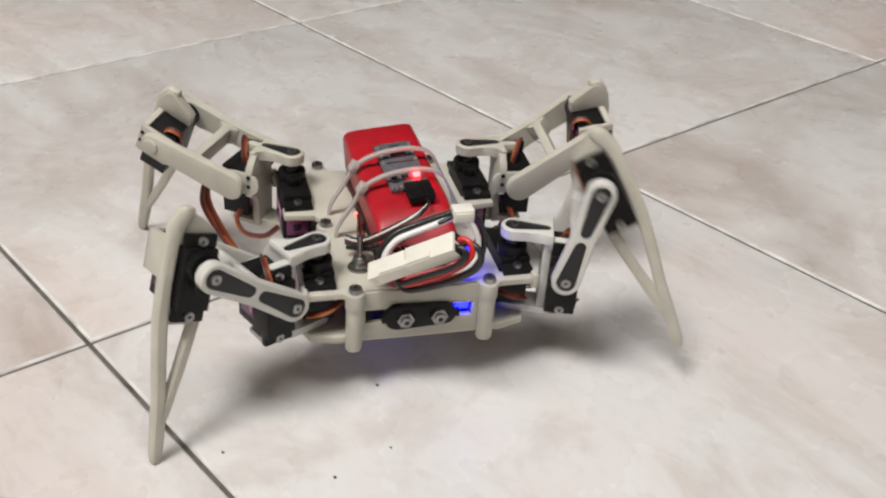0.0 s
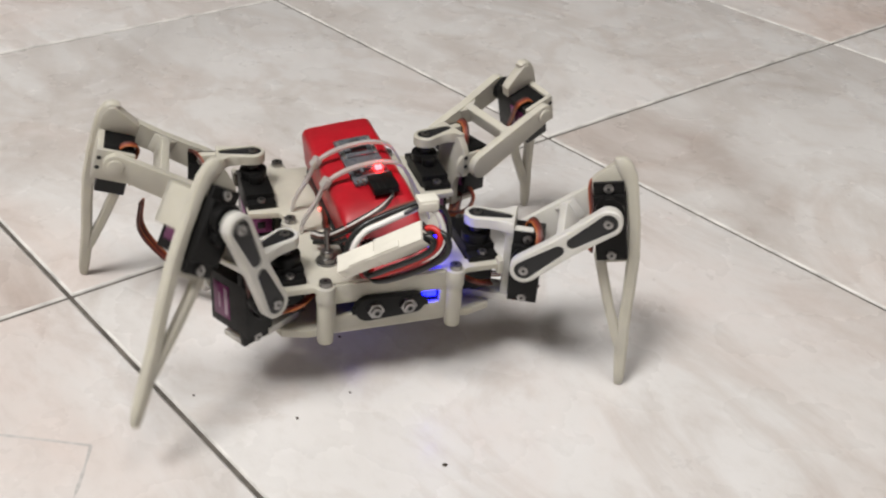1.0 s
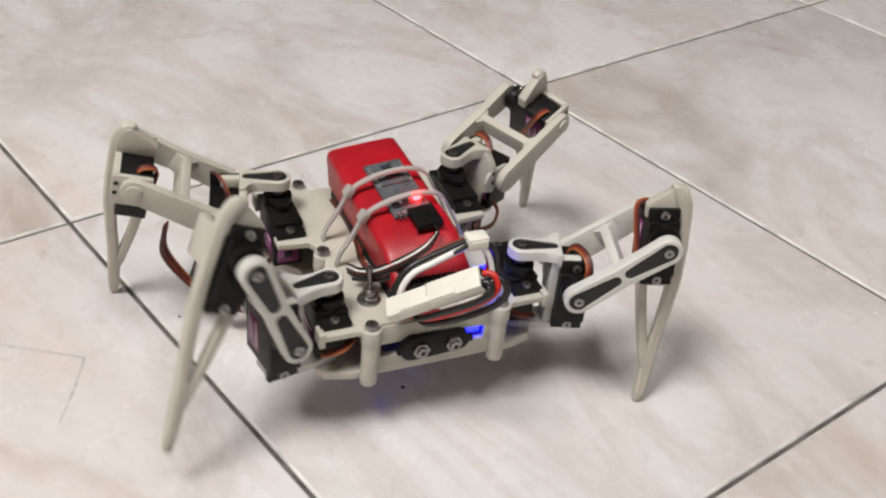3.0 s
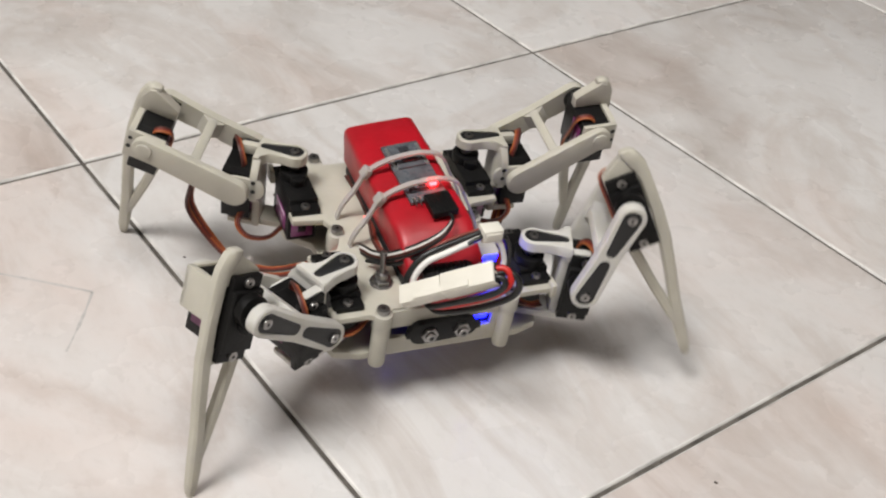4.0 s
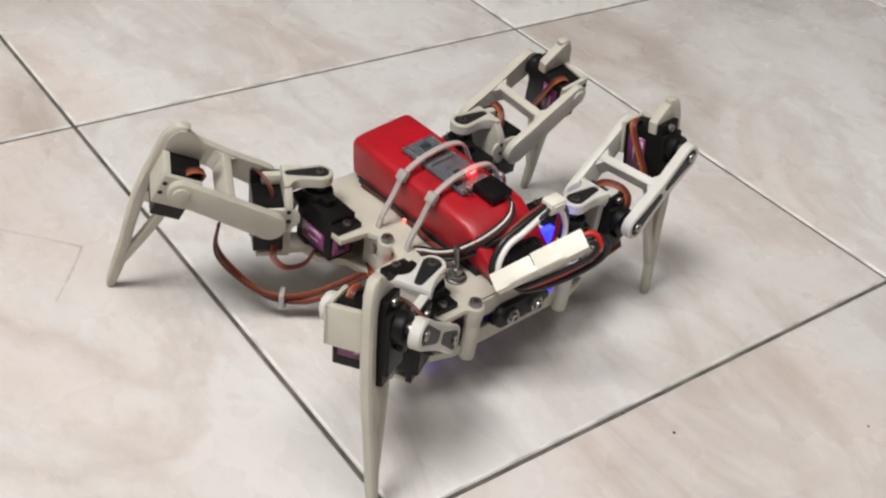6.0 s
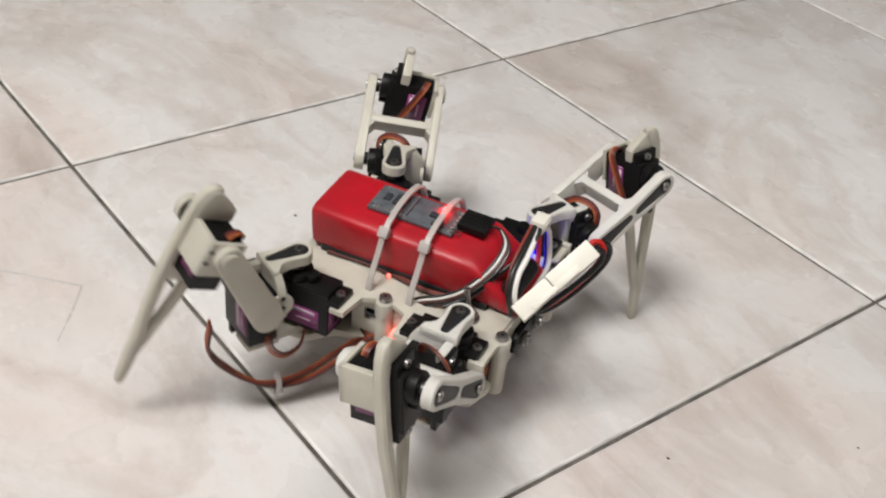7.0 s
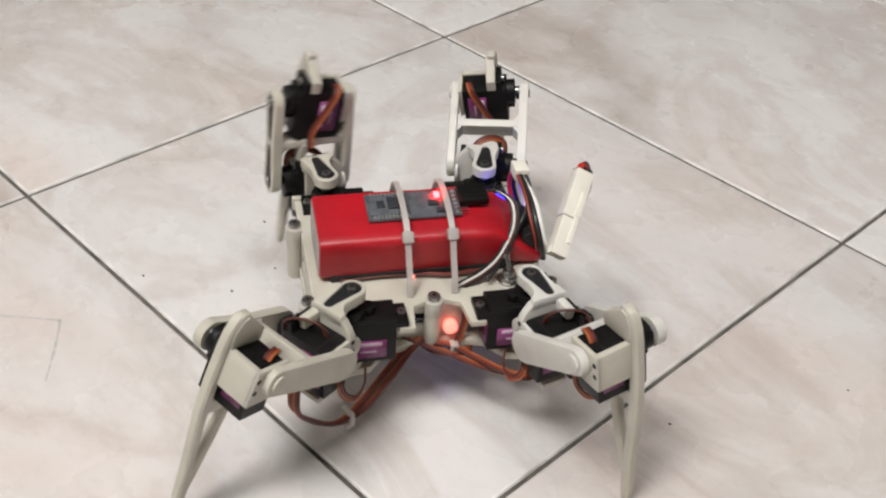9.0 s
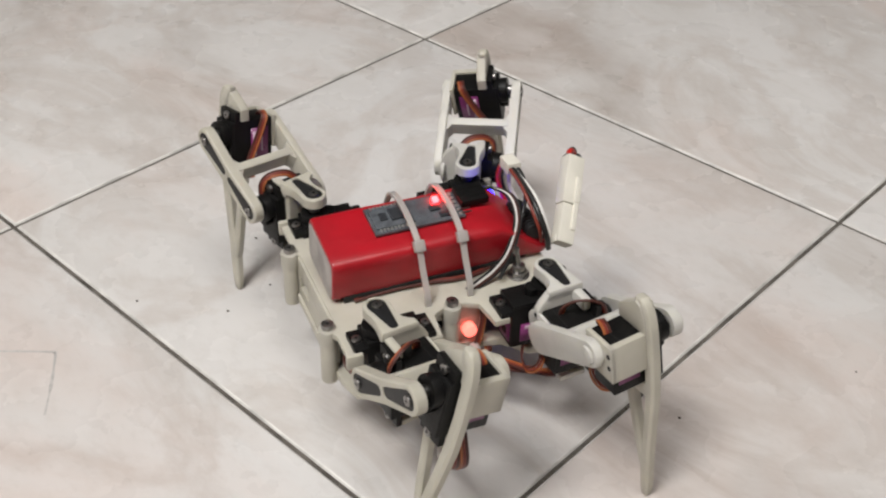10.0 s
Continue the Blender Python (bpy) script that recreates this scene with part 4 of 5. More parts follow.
# ---------------------------------------------------------------- how it walks
def motions():
    """Rows: seconds; the body's place and turn; then swing, lift and knee of the legs front left, front right, back left, back right."""
    rows = [
        (0, 0.3634, -0.1866, 0.0662, 3.0, 1.2, 64.8, 25.3, 36.9, 17.8, 19.0, 77.5, 31.5, 36.0, 15.5, 24.6, -2.6, 37.0, 10.7),
        (0.1, 0.3687, -0.1891, 0.0663, 2.3, 0.7, 65.4, 19.0, 37.7, 15.1, 31.0, 53.6, 20.9, 40.1, 14.2, 28.9, 2.7, 35.6, 11.1),
        (0.2, 0.3746, -0.1917, 0.0665, 1.5, 0.2, 66.1, 11.4, 38.3, 12.8, 36.5, 39.4, 14.9, 44.2, 11.8, 34.1, 8.4, 34.0, 12.0),
        (0.3, 0.3803, -0.1943, 0.0667, 0.7, -0.3, 66.8, 3.8, 38.7, 11.2, 33.1, 37.9, 10.2, 47.7, 8.6, 39.5, 13.7, 32.5, 13.6),
        (0.4, 0.3845, -0.1966, 0.0669, 0.2, -0.7, 67.4, -2.1, 39.2, 10.3, 30.0, 36.2, 6.9, 50.4, 5.4, 43.8, 17.5, 31.2, 15.3),
        (0.5, 0.3863, -0.1984, 0.0670, -0.1, -0.9, 67.8, -5.1, 39.5, 9.5, 28.2, 35.4, 5.8, 48.0, 21.3, 43.9, 19.3, 30.1, 16.7),
        (0.6, 0.3864, -0.1997, 0.0670, 0.1, -0.8, 67.9, -5.9, 39.6, 8.7, 27.8, 35.7, 6.4, 37.3, 30.9, 34.2, 19.9, 29.2, 17.5),
        (0.7, 0.3865, -0.2006, 0.0671, 0.6, -0.6, 68.1, -6.1, 39.7, 8.0, 27.8, 36.9, 7.4, 21.7, 33.4, 24.5, 20.5, 28.5, 17.9),
        (0.8, 0.3865, -0.2015, 0.0672, 1.1, -0.3, 68.2, -5.4, 40.7, 7.7, 28.0, 38.4, 8.6, 8.9, 30.5, 19.4, 21.0, 27.7, 18.2),
        (0.9, 0.3866, -0.2024, 0.0672, 1.5, -0.2, 68.3, 12.6, 62.4, 20.3, 27.9, 39.5, 9.7, 7.0, 29.2, 17.9, 21.2, 26.9, 18.6),
        (1, 0.3867, -0.2038, 0.0673, 1.7, -0.1, 68.4, 31.0, 70.3, 34.4, 27.5, 39.7, 10.4, 7.7, 29.1, 16.9, 21.2, 25.9, 19.4),
        (1.1, 0.3892, -0.2064, 0.0676, 1.5, -0.1, 68.7, 41.5, 42.0, 28.1, 24.6, 38.9, 9.5, 11.0, 29.0, 16.7, 22.7, 24.2, 21.6),
        (1.2, 0.3952, -0.2103, 0.0680, 1.0, -0.1, 69.1, 41.7, 29.9, 22.3, 18.5, 37.3, 7.0, 17.5, 28.3, 17.9, 26.2, 21.1, 25.4),
        (1.3, 0.4026, -0.2144, 0.0685, 0.3, -0.2, 69.4, 36.6, 31.5, 16.5, 10.5, 35.5, 4.2, 24.8, 27.0, 20.5, 30.2, 17.0, 30.1),
        (1.4, 0.4096, -0.2177, 0.0689, -0.2, -0.2, 69.7, 31.0, 32.2, 11.8, 2.9, 33.9, 2.2, 30.8, 25.0, 23.7, 34.0, 22.0, 31.2),
        (1.5, 0.4141, -0.2190, 0.0691, -0.4, -0.2, 69.8, 27.0, 32.4, 9.6, -2.0, 33.4, 0.9, 33.9, 23.3, 26.1, 36.4, 46.2, 26.5),
        (1.6, 0.4163, -0.2184, 0.0690, 0.0, -0.1, 69.8, 25.8, 32.9, 10.2, -3.5, 34.7, 0.2, 34.7, 22.0, 25.8, 16.9, 41.3, 16.8),
        (1.7, 0.4179, -0.2167, 0.0688, 1.1, 0.3, 69.7, 26.0, 33.7, 12.3, -3.3, 37.7, -0.1, 34.7, 20.7, 23.2, -2.9, 31.4, 12.8),
        (1.8, 0.4193, -0.2148, 0.0686, 2.3, 0.8, 69.6, 26.7, 34.3, 15.0, -2.6, 41.5, -0.0, 34.4, 19.2, 19.8, -3.5, 32.2, 11.5),
        (1.9, 0.4208, -0.2131, 0.0684, 3.4, 1.2, 69.6, 27.1, 34.7, 17.1, 3.4, 55.3, 7.0, 34.2, 17.5, 17.3, -3.8, 32.8, 10.4),
        (2, 0.4230, -0.2124, 0.0683, 3.8, 1.3, 69.5, 26.3, 34.9, 17.7, 19.9, 77.0, 30.3, 34.7, 16.1, 17.2, -2.7, 32.9, 9.6),
        (2.1, 0.4268, -0.2133, 0.0684, 3.5, 1.2, 69.9, 23.0, 35.0, 16.2, 31.4, 55.5, 24.9, 37.3, 14.9, 19.9, 0.9, 32.1, 9.4),
        (2.2, 0.4322, -0.2154, 0.0688, 2.8, 0.7, 70.7, 16.9, 34.9, 13.4, 37.5, 38.5, 18.0, 41.9, 13.6, 24.1, 6.6, 30.6, 9.9),
        (2.3, 0.4383, -0.2180, 0.0693, 1.9, 0.2, 71.7, 9.4, 34.7, 10.6, 34.5, 36.5, 13.2, 46.9, 11.7, 29.2, 12.9, 28.7, 11.4),
        (2.4, 0.4439, -0.2205, 0.0697, 1.1, -0.2, 72.6, 2.0, 34.5, 8.7, 31.1, 34.4, 8.9, 51.0, 8.8, 34.2, 18.2, 27.0, 13.4),
        (2.5, 0.4481, -0.2221, 0.0699, 0.8, -0.4, 73.1, -3.1, 34.4, 7.8, 28.2, 33.6, 6.2, 46.4, 22.4, 41.5, 21.4, 25.8, 15.2),
        (2.6, 0.4510, -0.2230, 0.0698, 0.9, -0.3, 73.3, -6.1, 34.5, 7.5, 26.0, 34.0, 4.9, 38.0, 28.0, 34.2, 23.2, 25.0, 16.3),
        (2.7, 0.4536, -0.2238, 0.0697, 1.0, -0.3, 73.5, -8.5, 34.6, 7.4, 24.0, 34.6, 3.9, 25.4, 32.2, 21.6, 24.6, 24.3, 17.4),
        (2.8, 0.4558, -0.2244, 0.0696, 1.1, -0.2, 73.6, -10.6, 34.8, 7.4, 22.2, 35.4, 3.2, 13.5, 30.5, 12.6, 25.8, 23.7, 18.3),
        (2.9, 0.4578, -0.2250, 0.0694, 1.3, -0.2, 73.7, -8.3, 41.9, 9.5, 20.7, 36.4, 2.7, 12.6, 29.4, 11.5, 26.7, 23.2, 19.0),
        (3, 0.4595, -0.2255, 0.0691, 1.6, -0.1, 73.7, 10.6, 68.1, 24.0, 19.3, 37.5, 2.4, 14.0, 28.9, 11.8, 27.6, 22.7, 19.7),
        (3.1, 0.4611, -0.2259, 0.0689, 1.8, 0.0, 73.8, 27.2, 50.9, 24.3, 18.0, 38.8, 2.2, 15.1, 28.3, 12.1, 28.3, 22.2, 20.3),
        (3.2, 0.4627, -0.2263, 0.0686, 2.1, 0.1, 73.8, 36.1, 29.3, 24.4, 16.8, 40.1, 2.2, 16.2, 27.7, 12.3, 28.9, 21.8, 20.9),
        (3.3, 0.4642, -0.2267, 0.0684, 2.4, 0.2, 73.9, 35.4, 30.6, 24.0, 15.6, 41.4, 2.2, 17.2, 27.1, 12.5, 29.5, 21.3, 21.5),
        (3.4, 0.4657, -0.2271, 0.0681, 2.6, 0.3, 73.9, 34.7, 31.8, 23.5, 14.3, 42.7, 2.1, 18.2, 26.4, 12.8, 30.1, 20.8, 22.1),
        (3.5, 0.4674, -0.2275, 0.0678, 2.9, 0.4, 74.0, 33.8, 33.0, 23.1, 12.9, 43.9, 2.1, 19.3, 25.7, 13.1, 23.5, 43.0, 22.1),
        (3.6, 0.4692, -0.2279, 0.0676, 3.1, 0.5, 74.1, 32.8, 34.1, 22.5, 11.3, 45.0, 1.9, 20.6, 25.0, 13.5, 10.6, 62.0, 22.0),
        (3.7, 0.4711, -0.2285, 0.0674, 3.3, 0.6, 74.1, 31.6, 35.2, 21.8, 9.4, 45.8, 1.6, 22.0, 24.2, 14.0, -6.2, 40.8, 8.2),
        (3.8, 0.4734, -0.2291, 0.0673, 3.5, 0.6, 74.3, 30.1, 36.2, 20.9, 7.1, 46.4, 1.1, 23.7, 23.3, 14.7, -8.3, 34.6, 5.9),
        (3.9, 0.4760, -0.2298, 0.0672, 3.6, 0.7, 74.4, 28.3, 37.1, 19.9, 4.4, 46.6, 0.5, 25.7, 22.3, 15.6, -6.1, 34.5, 6.2),
        (4, 0.4790, -0.2306, 0.0671, 3.6, 0.7, 74.6, 26.0, 37.9, 18.6, 21.4, 75.6, 30.9, 27.9, 21.2, 16.8, -3.6, 34.1, 6.5),
        (4.1, 0.4836, -0.2320, 0.0674, 3.3, 0.5, 75.0, 21.8, 38.1, 16.5, 29.8, 58.8, 27.0, 31.7, 19.9, 19.2, 1.0, 33.0, 7.0),
        (4.2, 0.4901, -0.2338, 0.0680, 2.5, 0.1, 75.7, 15.0, 37.5, 13.6, 35.5, 40.4, 18.7, 37.0, 18.2, 23.4, 7.8, 31.0, 8.1),
        (4.3, 0.4968, -0.2358, 0.0688, 1.6, -0.3, 76.6, 7.1, 36.5, 11.1, 33.5, 35.1, 12.8, 42.3, 15.9, 28.3, 14.7, 28.8, 10.2),
        (4.4, 0.5023, -0.2376, 0.0695, 0.8, -0.7, 77.5, 0.2, 35.7, 9.6, 30.3, 32.6, 8.6, 46.4, 13.4, 32.7, 19.6, 26.9, 12.6),
        (4.5, 0.5050, -0.2387, 0.0697, 0.5, -0.9, 78.2, -3.7, 35.4, 8.9, 28.8, 31.4, 6.8, 50.4, 17.0, 45.6, 21.2, 25.8, 14.2),
        (4.6, 0.5057, -0.2395, 0.0698, 0.6, -0.8, 78.6, -5.0, 35.3, 8.5, 28.9, 31.7, 7.0, 42.7, 22.0, 39.5, 20.5, 25.5, 14.8),
        (4.7, 0.5060, -0.2401, 0.0698, 0.7, -0.6, 78.9, -5.8, 35.0, 7.9, 29.2, 32.4, 7.7, 27.5, 29.4, 26.2, 19.5, 25.4, 15.3),
        (4.8, 0.5063, -0.2406, 0.0698, 1.0, -0.4, 79.2, -6.4, 34.7, 7.3, 29.8, 33.3, 8.6, 10.3, 28.9, 17.2, 18.3, 25.3, 15.7),
        (4.9, 0.5066, -0.2410, 0.0698, 1.2, -0.2, 79.7, -6.0, 41.6, 8.7, 30.7, 34.2, 9.3, 5.7, 27.4, 15.0, 16.9, 25.2, 16.0),
        (5, 0.5071, -0.2411, 0.0698, 1.5, -0.1, 80.4, 2.6, 78.5, 21.5, 32.0, 35.1, 9.6, 6.9, 26.8, 14.5, 15.6, 24.8, 16.2),
        (5.1, 0.5083, -0.2385, 0.0681, 1.9, -0.4, 84.1, 20.3, 85.8, 24.7, 39.9, 39.1, 8.7, 12.6, 28.8, 15.7, 11.7, 26.1, 16.0),
        (5.2, 0.5093, -0.2349, 0.0665, 2.2, -0.7, 88.2, 35.2, 83.9, 26.9, 49.6, 43.0, 8.3, 18.8, 30.4, 17.4, 7.3, 27.8, 15.5),
        (5.3, 0.5096, -0.2329, 0.0665, 2.2, -0.8, 89.8, 42.0, 55.0, 11.3, 53.8, 43.1, 7.9, 21.0, 30.0, 18.0, 5.2, 28.4, 14.7),
        (5.4, 0.5098, -0.2309, 0.0666, 2.1, -0.8, 90.9, 40.5, 46.0, 7.9, 57.3, 43.0, 7.5, 22.7, 29.6, 18.7, 3.7, 29.0, 13.9),
        (5.5, 0.5099, -0.2291, 0.0666, 1.9, -0.8, 91.8, 37.5, 45.3, 8.1, 57.9, 46.5, 7.4, 23.9, 29.3, 19.4, 2.7, 29.6, 13.0),
        (5.6, 0.5100, -0.2273, 0.0668, 1.7, -0.9, 92.5, 34.9, 44.4, 8.4, 44.6, 71.4, 12.9, 24.8, 29.0, 20.1, 2.0, 30.1, 12.1),
        (5.7, 0.5101, -0.2257, 0.0669, 1.5, -0.9, 93.1, 32.7, 43.5, 8.6, 26.5, 96.7, 23.2, 25.5, 28.8, 20.8, 1.5, 30.6, 11.3),
        (5.8, 0.5101, -0.2243, 0.0671, 1.2, -0.9, 93.6, 30.7, 42.4, 8.8, 9.6, 67.4, 9.5, 26.2, 28.6, 21.5, 1.1, 31.0, 10.6),
        (5.9, 0.5102, -0.2231, 0.0673, 0.9, -0.9, 94.2, 28.8, 41.3, 8.9, -1.9, 40.5, 2.4, 27.1, 28.5, 22.1, 0.6, 31.4, 10.1),
        (6, 0.5103, -0.2221, 0.0675, 0.7, -0.9, 94.9, 26.7, 40.3, 8.9, -3.0, 35.9, 0.9, 28.2, 28.4, 22.6, -0.1, 31.6, 9.7),
        (6.1, 0.5105, -0.2213, 0.0677, 0.4, -0.9, 95.8, 24.4, 39.3, 8.8, -2.1, 35.2, -0.2, 29.7, 28.4, 23.1, -1.1, 31.7, 9.6),
        (6.2, 0.5107, -0.2209, 0.0679, 0.1, -0.9, 97.0, 21.6, 38.4, 8.7, -0.6, 34.4, -1.3, 31.8, 28.4, 23.4, -0.2, 50.2, 4.8),
        (6.3, 0.5110, -0.2207, 0.0681, -0.1, -0.9, 98.6, 18.2, 37.6, 8.5, 1.6, 33.7, -2.2, 34.5, 28.4, 23.7, 3.6, 77.9, 7.8),
        (6.4, 0.5126, -0.2267, 0.0683, -0.3, -0.7, 102.7, 16.1, 36.9, 5.1, 7.4, 33.7, 0.3, 44.0, 29.5, 21.6, 22.4, 58.3, 20.5),
        (6.5, 0.5144, -0.2333, 0.0686, -0.5, -0.4, 107.3, 14.2, 35.7, 1.9, 13.7, 33.2, 3.1, 55.0, 30.1, 20.2, 26.7, 33.8, 35.5),
        (6.6, 0.5148, -0.2341, 0.0689, -0.7, -0.5, 109.9, 9.9, 35.1, 1.6, 17.7, 32.2, 2.9, 59.7, 29.5, 20.8, 27.3, 38.7, 18.9),
        (6.7, 0.5150, -0.2347, 0.0693, -0.8, -0.6, 112.2, 6.1, 34.5, 1.6, 21.3, 30.9, 2.7, 63.7, 28.9, 21.5, 31.3, 34.7, 1.9),
        (6.8, 0.5151, -0.2350, 0.0697, -0.9, -0.7, 114.2, 3.0, 34.1, 1.9, 24.3, 29.6, 2.5, 64.0, 32.2, 21.4, 27.6, 33.8, 1.7),
        (6.9, 0.5153, -0.2353, 0.0700, -1.0, -0.8, 115.6, 0.6, 33.9, 2.1, 26.4, 28.5, 2.5, 47.8, 51.9, 21.6, 25.0, 32.9, 1.7),
        (7, 0.5156, -0.2356, 0.0702, -1.0, -0.9, 116.4, -0.8, 33.9, 2.1, 27.2, 28.0, 2.6, 29.4, 64.7, 25.3, 23.5, 32.5, 1.8),
        (7.1, 0.5162, -0.2360, 0.0702, -0.8, -1.0, 116.7, -1.5, 34.5, 2.0, 27.2, 28.3, 3.1, 17.0, 57.7, 22.2, 22.6, 31.7, 2.0),
        (7.2, 0.5171, -0.2364, 0.0702, -0.2, -1.1, 117.0, -1.7, 35.6, 1.9, 27.0, 29.4, 3.9, 6.3, 43.0, 18.5, 21.5, 30.2, 2.1),
        (7.3, 0.5180, -0.2368, 0.0702, 0.6, -1.1, 117.1, -1.8, 36.8, 1.8, 26.8, 30.7, 4.8, 0.1, 31.6, 17.1, 20.4, 28.5, 2.1),
        (7.4, 0.5188, -0.2371, 0.0702, 1.2, -1.1, 117.3, -2.0, 37.8, 1.8, 26.9, 31.8, 5.5, -0.7, 29.5, 16.5, 19.3, 27.2, 2.2),
        (7.5, 0.5191, -0.2372, 0.0702, 1.4, -1.1, 117.7, -5.2, 83.0, 9.1, 27.4, 32.2, 6.0, -0.2, 29.3, 16.1, 18.2, 26.6, 2.3),
        (7.6, 0.5188, -0.2367, 0.0702, 1.3, -1.0, 118.6, 11.9, 73.6, 0.6, 29.1, 32.2, 5.9, 1.3, 29.2, 16.1, 16.5, 27.2, 2.4),
        (7.7, 0.5181, -0.2354, 0.0703, 0.8, -0.8, 120.2, 38.3, 55.5, -2.1, 32.3, 32.0, 5.4, 4.2, 28.7, 16.3, 13.9, 28.7, 2.2),
        (7.8, 0.5171, -0.2335, 0.0703, 0.3, -0.5, 122.3, 53.1, 41.9, 2.5, 36.5, 31.7, 4.7, 7.8, 28.2, 16.7, 10.7, 30.5, 1.9),
        (7.9, 0.5161, -0.2315, 0.0703, -0.1, -0.2, 124.4, 56.4, 32.7, 6.7, 41.3, 31.4, 3.9, 11.5, 27.5, 17.4, 7.4, 32.0, 1.4),
        (8, 0.5151, -0.2294, 0.0703, -0.3, -0.1, 126.5, 52.2, 30.8, 7.0, 46.1, 31.4, 3.2, 14.7, 26.8, 18.2, 4.4, 32.8, 0.8),
        (8.1, 0.5140, -0.2269, 0.0701, -0.0, 0.0, 128.4, 46.9, 31.7, 7.5, 51.4, 32.8, 2.9, 17.1, 26.0, 18.8, 1.8, 33.1, -0.3),
        (8.2, 0.5127, -0.2236, 0.0695, 0.6, 0.1, 130.4, 41.4, 33.7, 9.2, 52.2, 40.2, 1.4, 18.9, 25.1, 19.2, -0.6, 33.3, -1.7),
        (8.3, 0.5115, -0.2204, 0.0688, 1.4, 0.2, 132.4, 36.3, 35.9, 11.3, 42.3, 55.4, -0.5, 20.6, 24.2, 19.4, -3.1, 33.6, -3.0),
        (8.4, 0.5106, -0.2179, 0.0682, 2.0, 0.2, 134.5, 31.8, 37.5, 13.1, 19.9, 78.0, 3.7, 22.7, 23.5, 19.3, -5.9, 33.8, -3.7),
        (8.5, 0.5102, -0.2169, 0.0679, 2.3, 0.2, 136.6, 28.1, 37.9, 13.8, -2.0, 91.8, 12.3, 25.6, 23.2, 19.1, -9.2, 34.2, -3.3),
        (8.6, 0.5107, -0.2180, 0.0681, 2.0, 0.2, 138.9, 25.2, 37.1, 13.2, 1.1, 38.6, 9.1, 30.0, 23.5, 18.7, -12.9, 34.5, -1.3),
        (8.7, 0.5120, -0.2206, 0.0687, 1.5, 0.1, 141.6, 22.9, 35.7, 11.6, 5.8, 36.5, 9.7, 35.8, 24.4, 18.2, -16.8, 34.3, 1.9),
        (8.8, 0.5136, -0.2237, 0.0693, 0.8, 0.0, 144.2, 21.0, 34.0, 9.8, 10.3, 33.6, 10.6, 41.8, 25.4, 18.0, -16.8, 42.5, -0.5),
        (8.9, 0.5151, -0.2263, 0.0699, 0.2, -0.1, 146.3, 19.2, 32.6, 8.3, 13.9, 30.7, 11.4, 47.0, 26.2, 18.1, -6.4, 62.5, -4.4),
        (9, 0.5162, -0.2274, 0.0703, 0.0, -0.2, 147.8, 17.5, 32.1, 7.5, 16.1, 29.1, 11.6, 50.3, 26.4, 18.4, 13.8, 90.0, 5.1),
        (9.1, 0.5168, -0.2270, 0.0705, 0.1, -0.5, 148.6, 15.3, 32.8, 7.5, 17.1, 28.3, 11.1, 51.8, 26.1, 18.9, 27.5, 47.6, -6.9),
        (9.2, 0.5173, -0.2262, 0.0707, 0.3, -1.0, 149.1, 12.6, 34.4, 7.7, 18.0, 27.3, 10.2, 52.8, 25.7, 19.7, 32.3, 28.2, -6.6),
        (9.3, 0.5178, -0.2251, 0.0708, 0.5, -1.6, 149.6, 9.9, 36.2, 8.2, 18.8, 26.5, 9.1, 53.5, 25.2, 20.6, 32.6, 26.2, -7.0),
        (9.4, 0.5182, -0.2243, 0.0709, 0.8, -2.0, 150.1, 7.5, 37.6, 8.6, 19.8, 25.8, 8.3, 45.2, 43.8, 26.5, 32.6, 24.5, -7.4),
        (9.5, 0.5184, -0.2239, 0.0710, 0.8, -2.2, 150.8, 5.7, 38.1, 8.8, 21.2, 25.5, 8.0, 34.0, 61.0, 36.0, 31.7, 23.8, -7.6),
        (9.6, 0.5185, -0.2240, 0.0711, 0.8, -2.1, 151.6, 4.9, 37.5, 8.7, 23.0, 25.8, 8.3, 24.5, 60.5, 29.1, 29.7, 24.0, -7.6),
        (9.7, 0.5186, -0.2243, 0.0711, 0.8, -1.7, 152.6, 4.7, 36.2, 8.3, 24.9, 26.6, 9.0, 8.1, 51.0, 13.9, 27.1, 24.9, -7.6),
        (9.8, 0.5187, -0.2248, 0.0712, 0.7, -1.1, 153.7, 4.9, 34.4, 7.9, 27.0, 27.6, 9.9, -7.8, 35.9, 2.2, 24.3, 26.2, -7.5),
        (9.9, 0.5188, -0.2252, 0.0712, 0.6, -0.5, 154.7, 5.2, 32.5, 7.4, 29.1, 28.6, 10.9, -9.6, 31.8, -0.8, 21.3, 27.6, -7.3),
        (10, 0.5189, -0.2256, 0.0713, 0.5, -0.0, 155.8, 5.2, 30.8, 7.0, 31.1, 29.4, 11.8, -8.4, 30.2, -2.3, 18.6, 28.9, -7.1),
    ]
    walk(robot, [(r[0], pose(*r[1:7])) for r in rows])
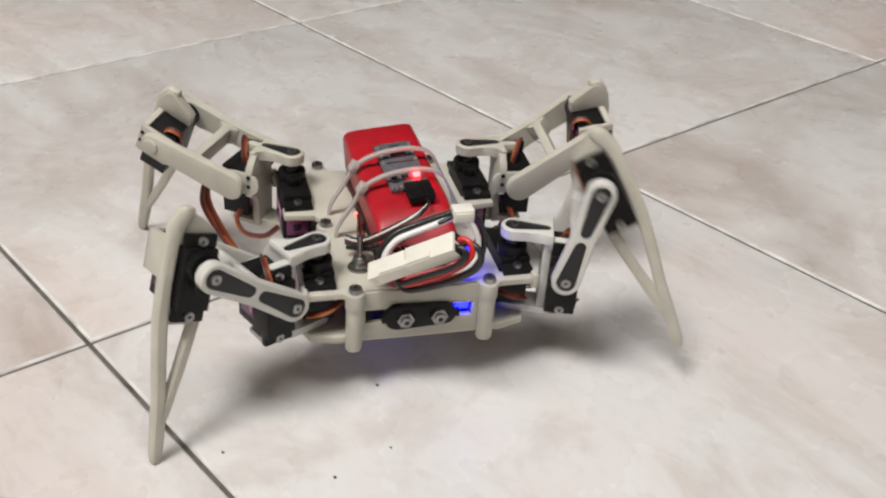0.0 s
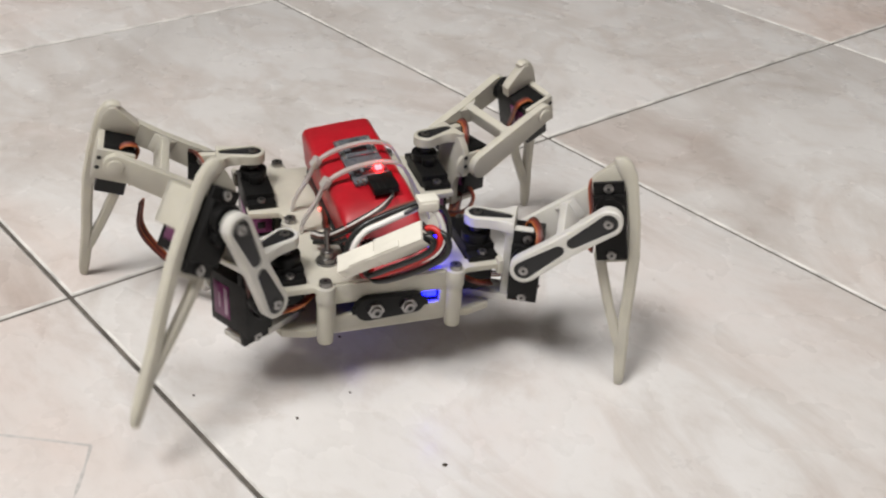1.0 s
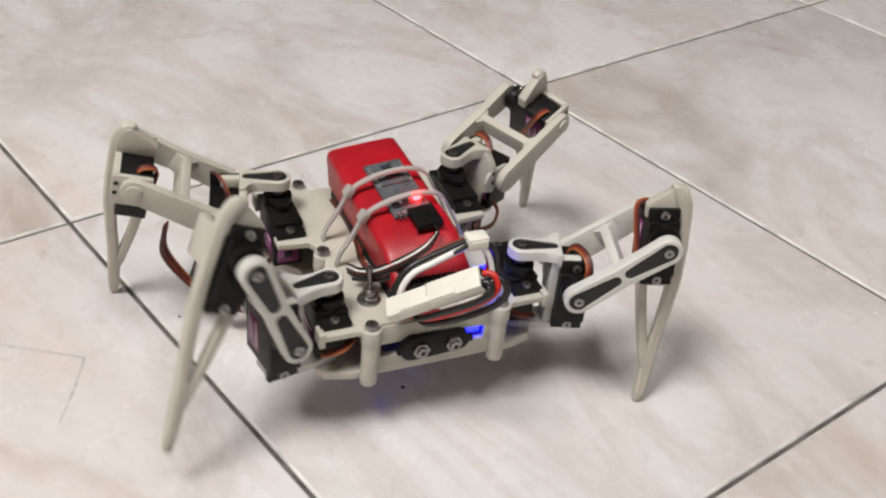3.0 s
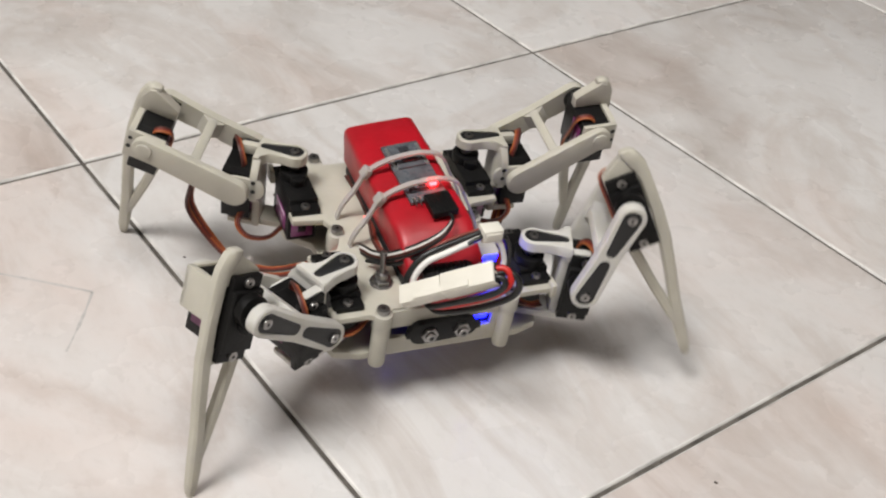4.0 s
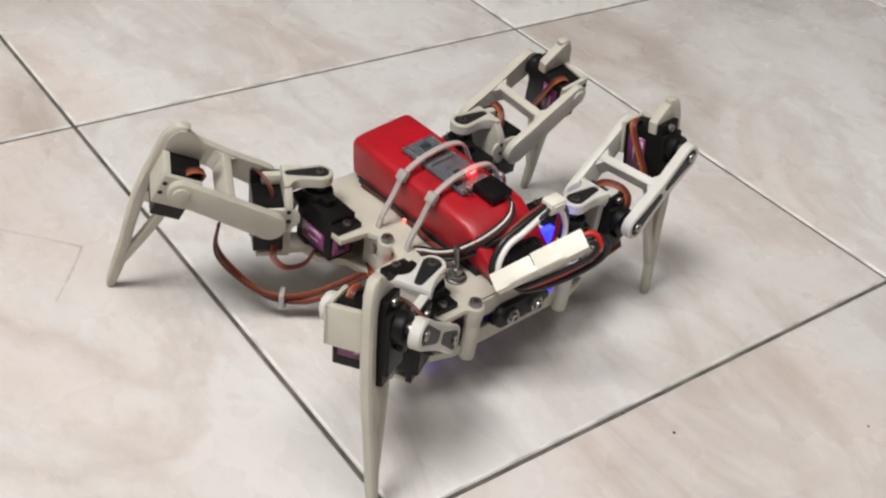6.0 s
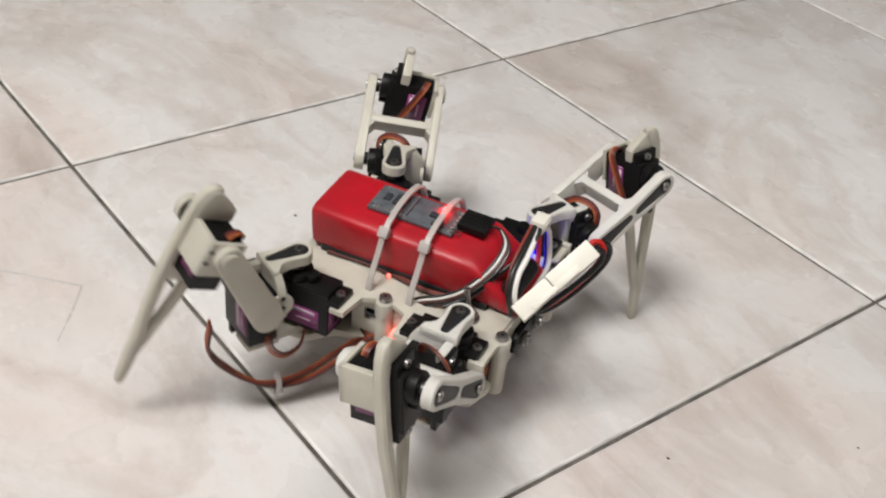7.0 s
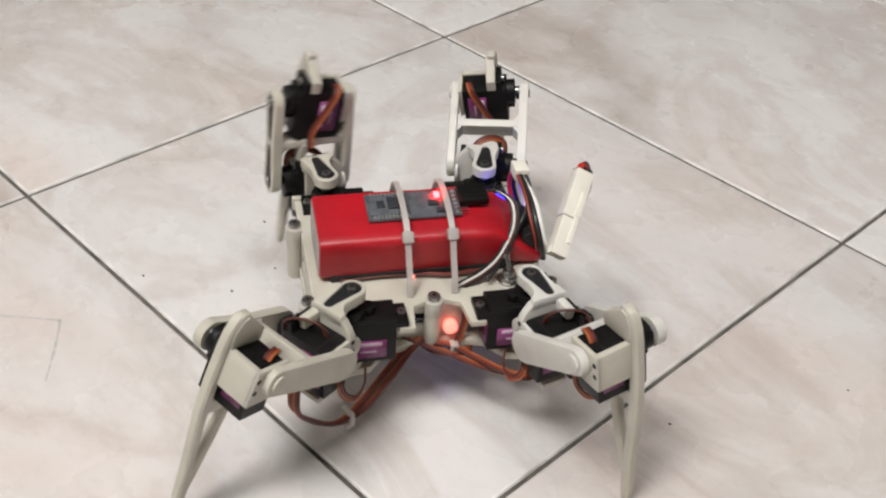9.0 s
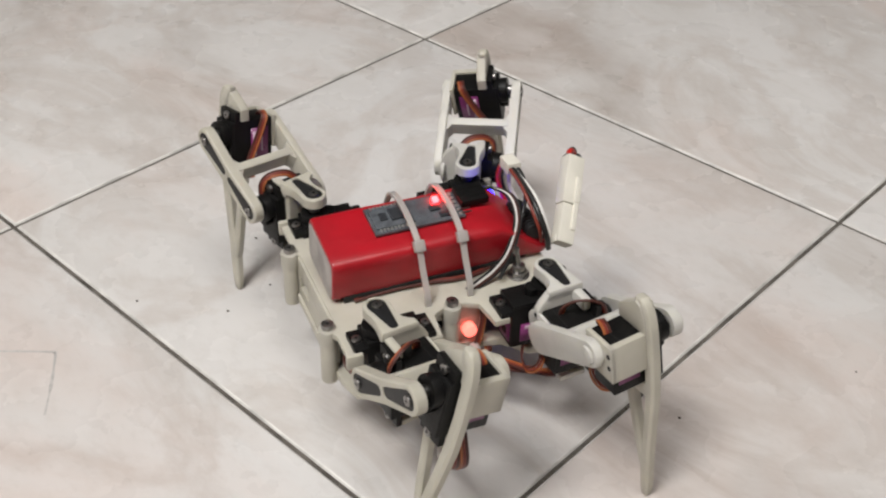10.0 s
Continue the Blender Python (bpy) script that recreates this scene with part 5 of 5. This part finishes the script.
    for k, (corner, flip) in enumerate(CORNERS.items()):
        sx, sy = flip
        mirror = Matrix.Diagonal((sx, sy, 1, 1))
        tracks = ([], [], [], [])
        for r in rows:
            swing, lift, knee = r[7 + 3 * k:10 + 3 * k]
            root = pose(A / 1000, B / 1000, 0, 0, 0, swing)
            socket = root @ pose(HIP_X / 1000, 0, HIP_Z / 1000, FEMUR_ROLL, 0, 0)
            hip = socket @ pose(0, 0, 0, 0, -lift, 0)
            top = socket @ pose(FEMUR * math.cos(radians(lift)) / 1000, 0, FEMUR * math.sin(radians(lift)) / 1000, TIBIA_ROLL[corner] - FEMUR_ROLL, 0, 0) @ pose(0, 0, 0, 0, -knee, 0)
            end = top.translation if corner == "back_left" else hip.translation
            side = Vector((SIDE[0], SIDE[1] * sx * sy, SIDE[2])) / 1000
            hang = pose(*side, 0, 0, math.degrees(math.atan2(end.y - side.y, end.x - side.x)))
            for track, m in zip(tracks, (root, hip, top, hang)):
                track.append((r[0], mirror @ m @ mirror))
        for ob, track in zip(LEGS[corner], tracks):
            walk(ob, track)


motions()
